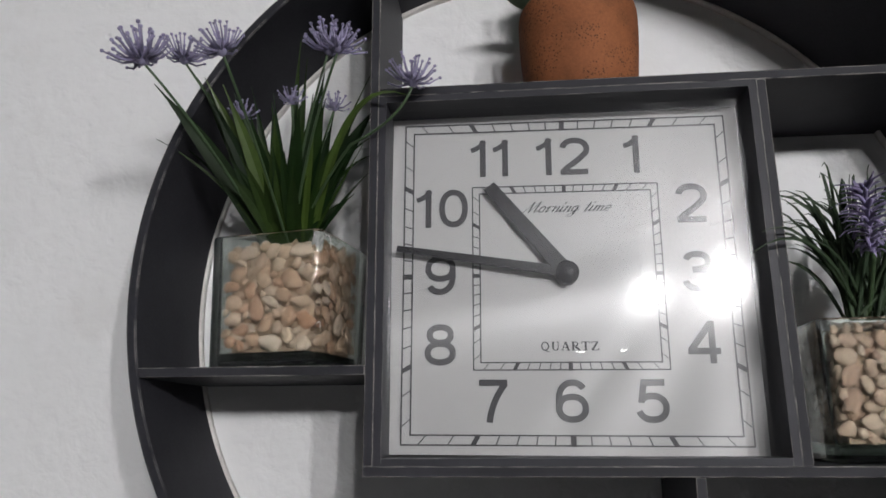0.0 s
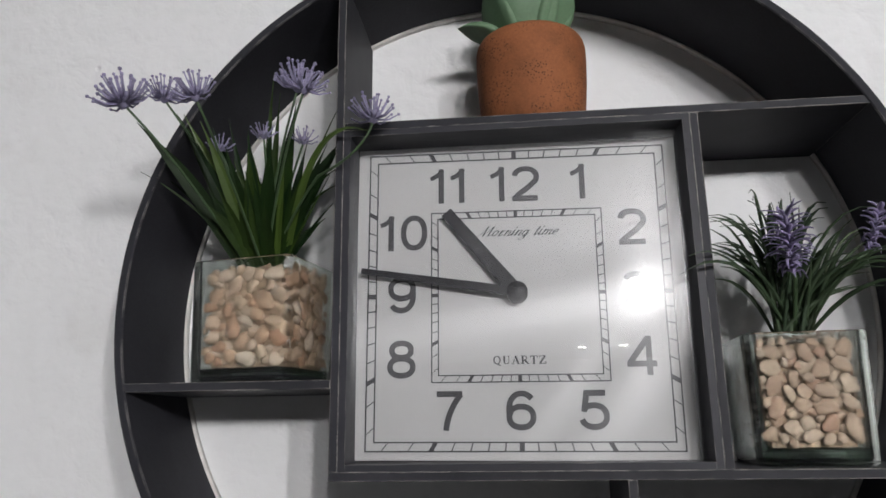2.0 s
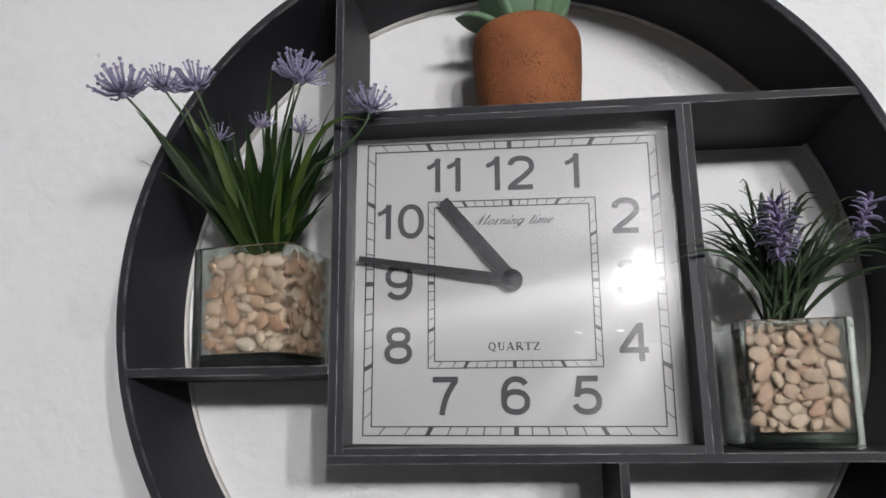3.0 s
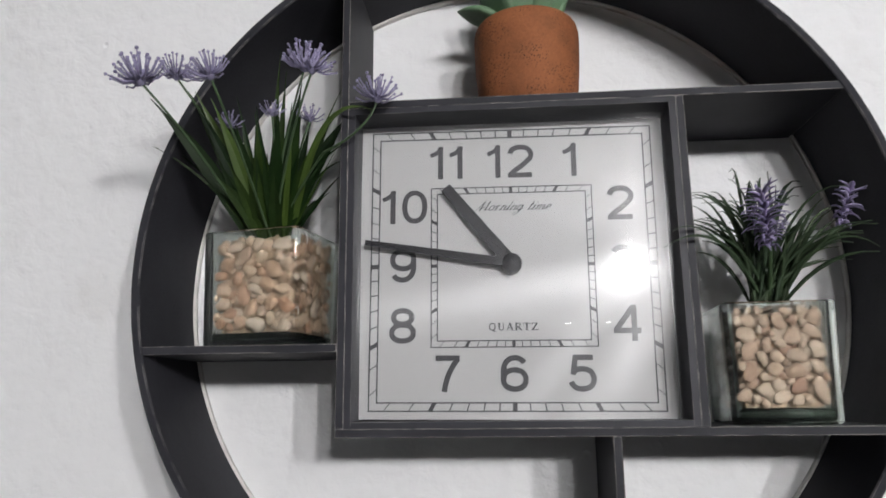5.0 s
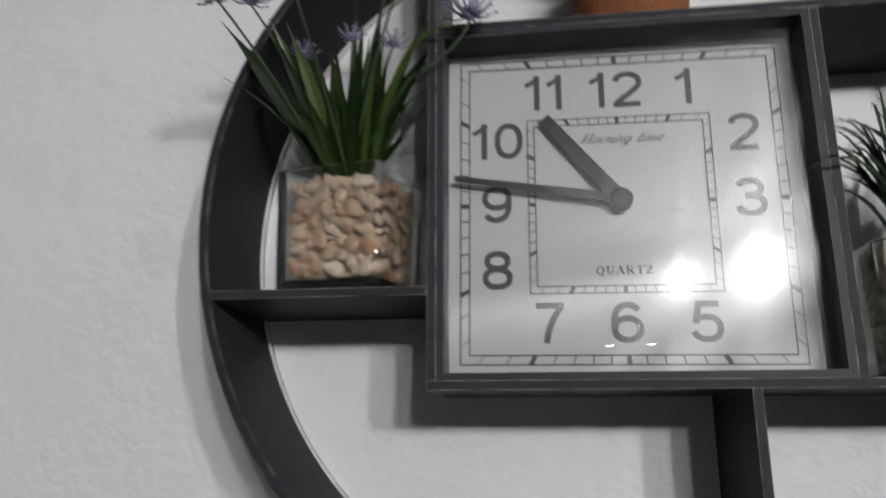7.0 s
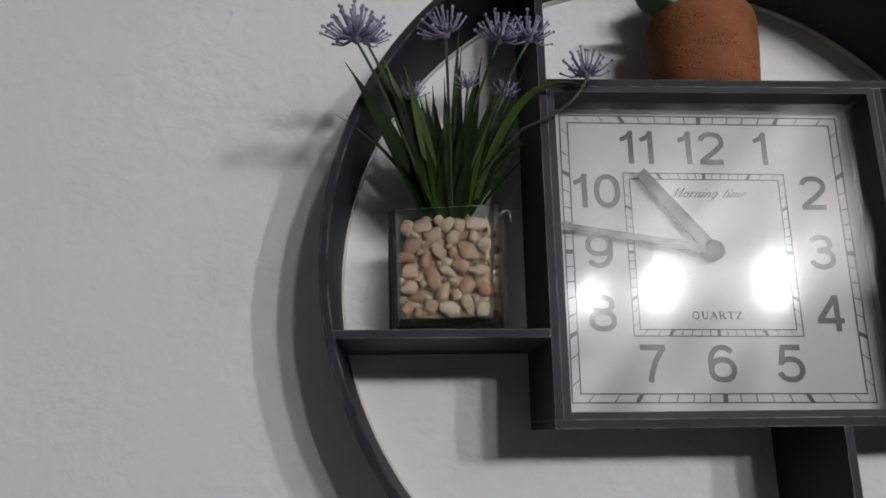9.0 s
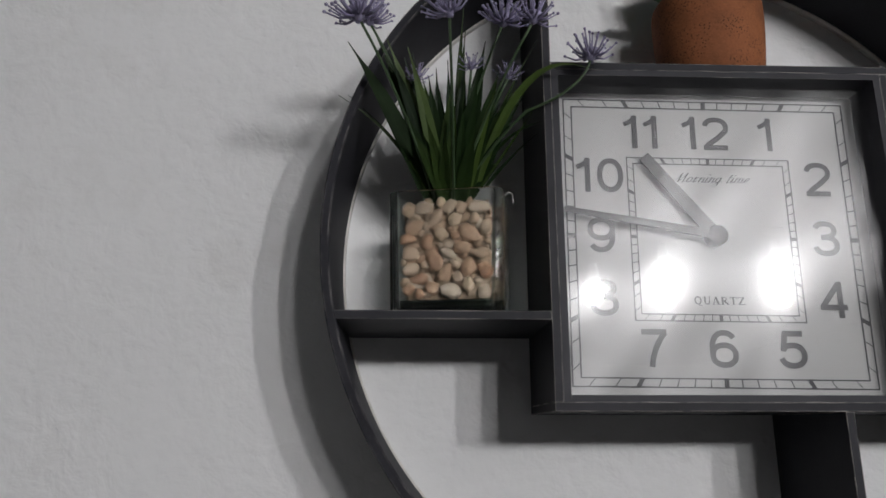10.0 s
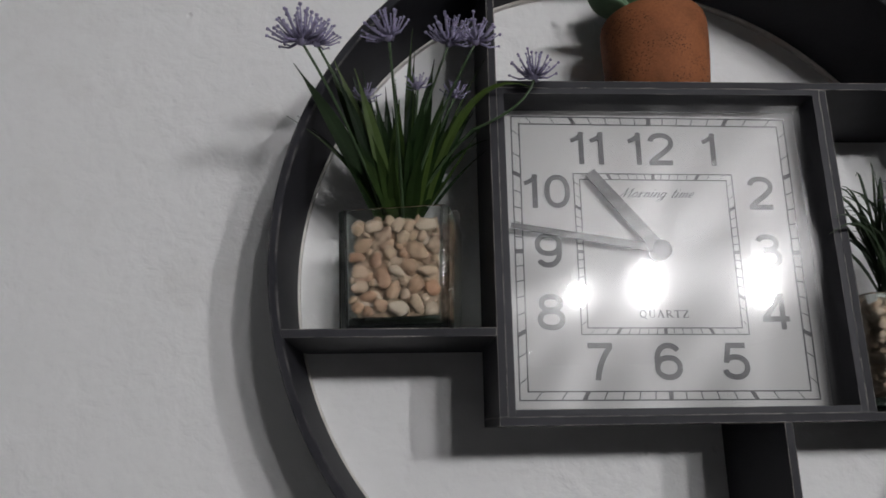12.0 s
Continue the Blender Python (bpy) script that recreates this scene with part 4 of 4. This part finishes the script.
def succulent_pot():
    base = Vector((0.0165, -0.0560, Z_TOP))
    pot = thing("potted_succulent", base, "speckled terracotta pot with green succulent, standing above the clock", "potted plant", "artificial plants on the shelf")
    prof = [(0, 0), (0.0365, 0), (0.0382, 0.0015), (0.0405, 0.018), (0.0422, 0.040), (0.0428, 0.056), (0.0429, 0.0640), (0.0427, 0.0690), (0.0418, 0.0728), (0.0400, 0.0757), (0.0372, 0.0777), (0.0335, 0.0788), (0.0290, 0.0792), (0.0262, 0.0790), (0.0248, 0.0775), (0.0240, 0.073), (0, 0.073)]
    part("pot", lathe(bmesh.new(), prof, steps=64), CLAY, pot, "speckled orange terracotta", smooth=True)
    part("soil", lathe(bmesh.new(), [(0, 0.0765), (0.012, 0.076), (0.0238, 0.0745)], steps=24), SOIL, pot, smooth=True)
    rng = random.Random(3)

    def fleshy(az, lean, length, width, start, droop=0.0):
        bm = bmesh.new()
        n, k = 12, 12
        rings = []
        for i in range(n + 1):
            t = i / n
            w = 0.5 * width * (0.42 + 0.58 * math.sin(math.pi * min(1.0, 0.12 + 0.62 * t) ** 1.0)) * max(0.02, 1 - t ** 4.5)
            th = w * (0.42 - 0.12 * t)
            ang = lean + droop * t
            c = Vector((0, 0, 0)) if not rings else centre + Vector((math.sin(ang), 0, math.cos(ang))) * (length / n)
            centre = c
            along = Vector((math.sin(ang), 0, math.cos(ang)))
            nor = Vector((math.cos(ang), 0, -math.sin(ang)))
            ring = []
            for j in range(k):
                a = 2 * math.pi * j / k
                s, o = math.cos(a), math.sin(a)
                ring.append(bm.verts.new(c + Vector((0, 1, 0)) * s * w + nor * (o * th - (1 - s * s) * 0.25 * w + 0.12 * w)))
            rings.append(ring)
        for a, b in zip(rings, rings[1:]):
            for j in range(k):
                bm.faces.new((a[j], a[(j + 1) % k], b[(j + 1) % k], b[j]))
        bm.faces.new(rings[0][::-1])
        bm.faces.new(rings[-1])
        bmesh.ops.recalc_face_normals(bm, faces=bm.faces)
        bmesh.ops.transform(bm, verts=bm.verts, matrix=Matrix.Translation(start) @ Matrix.Rotation(az, 4, "Z"))
        part("leaf", bm, SUCCULENT, pot, smooth=True)

    for count, lean, length, width, r0, turn in ((6, 0.52, 0.054, 0.044, 0.013, 0.52), (5, 0.26, 0.058, 0.036, 0.008, 0.95), (3, 0.10, 0.060, 0.026, 0.004, 0.2)):
        for i in range(count):
            az = turn + 2 * math.pi * i / count + rng.uniform(-0.12, 0.12)
            fleshy(az, lean + rng.uniform(-0.06, 0.06), length * rng.uniform(0.92, 1.05), width, Vector((r0 * math.cos(az), r0 * math.sin(az), 0.075)), -0.2)
    fleshy(radians(192), 0.85, 0.042, 0.030, Vector((-0.018, -0.004, 0.077)), 0.75)


pot_with_umbels()
pot_with_grass()
succulent_pot()
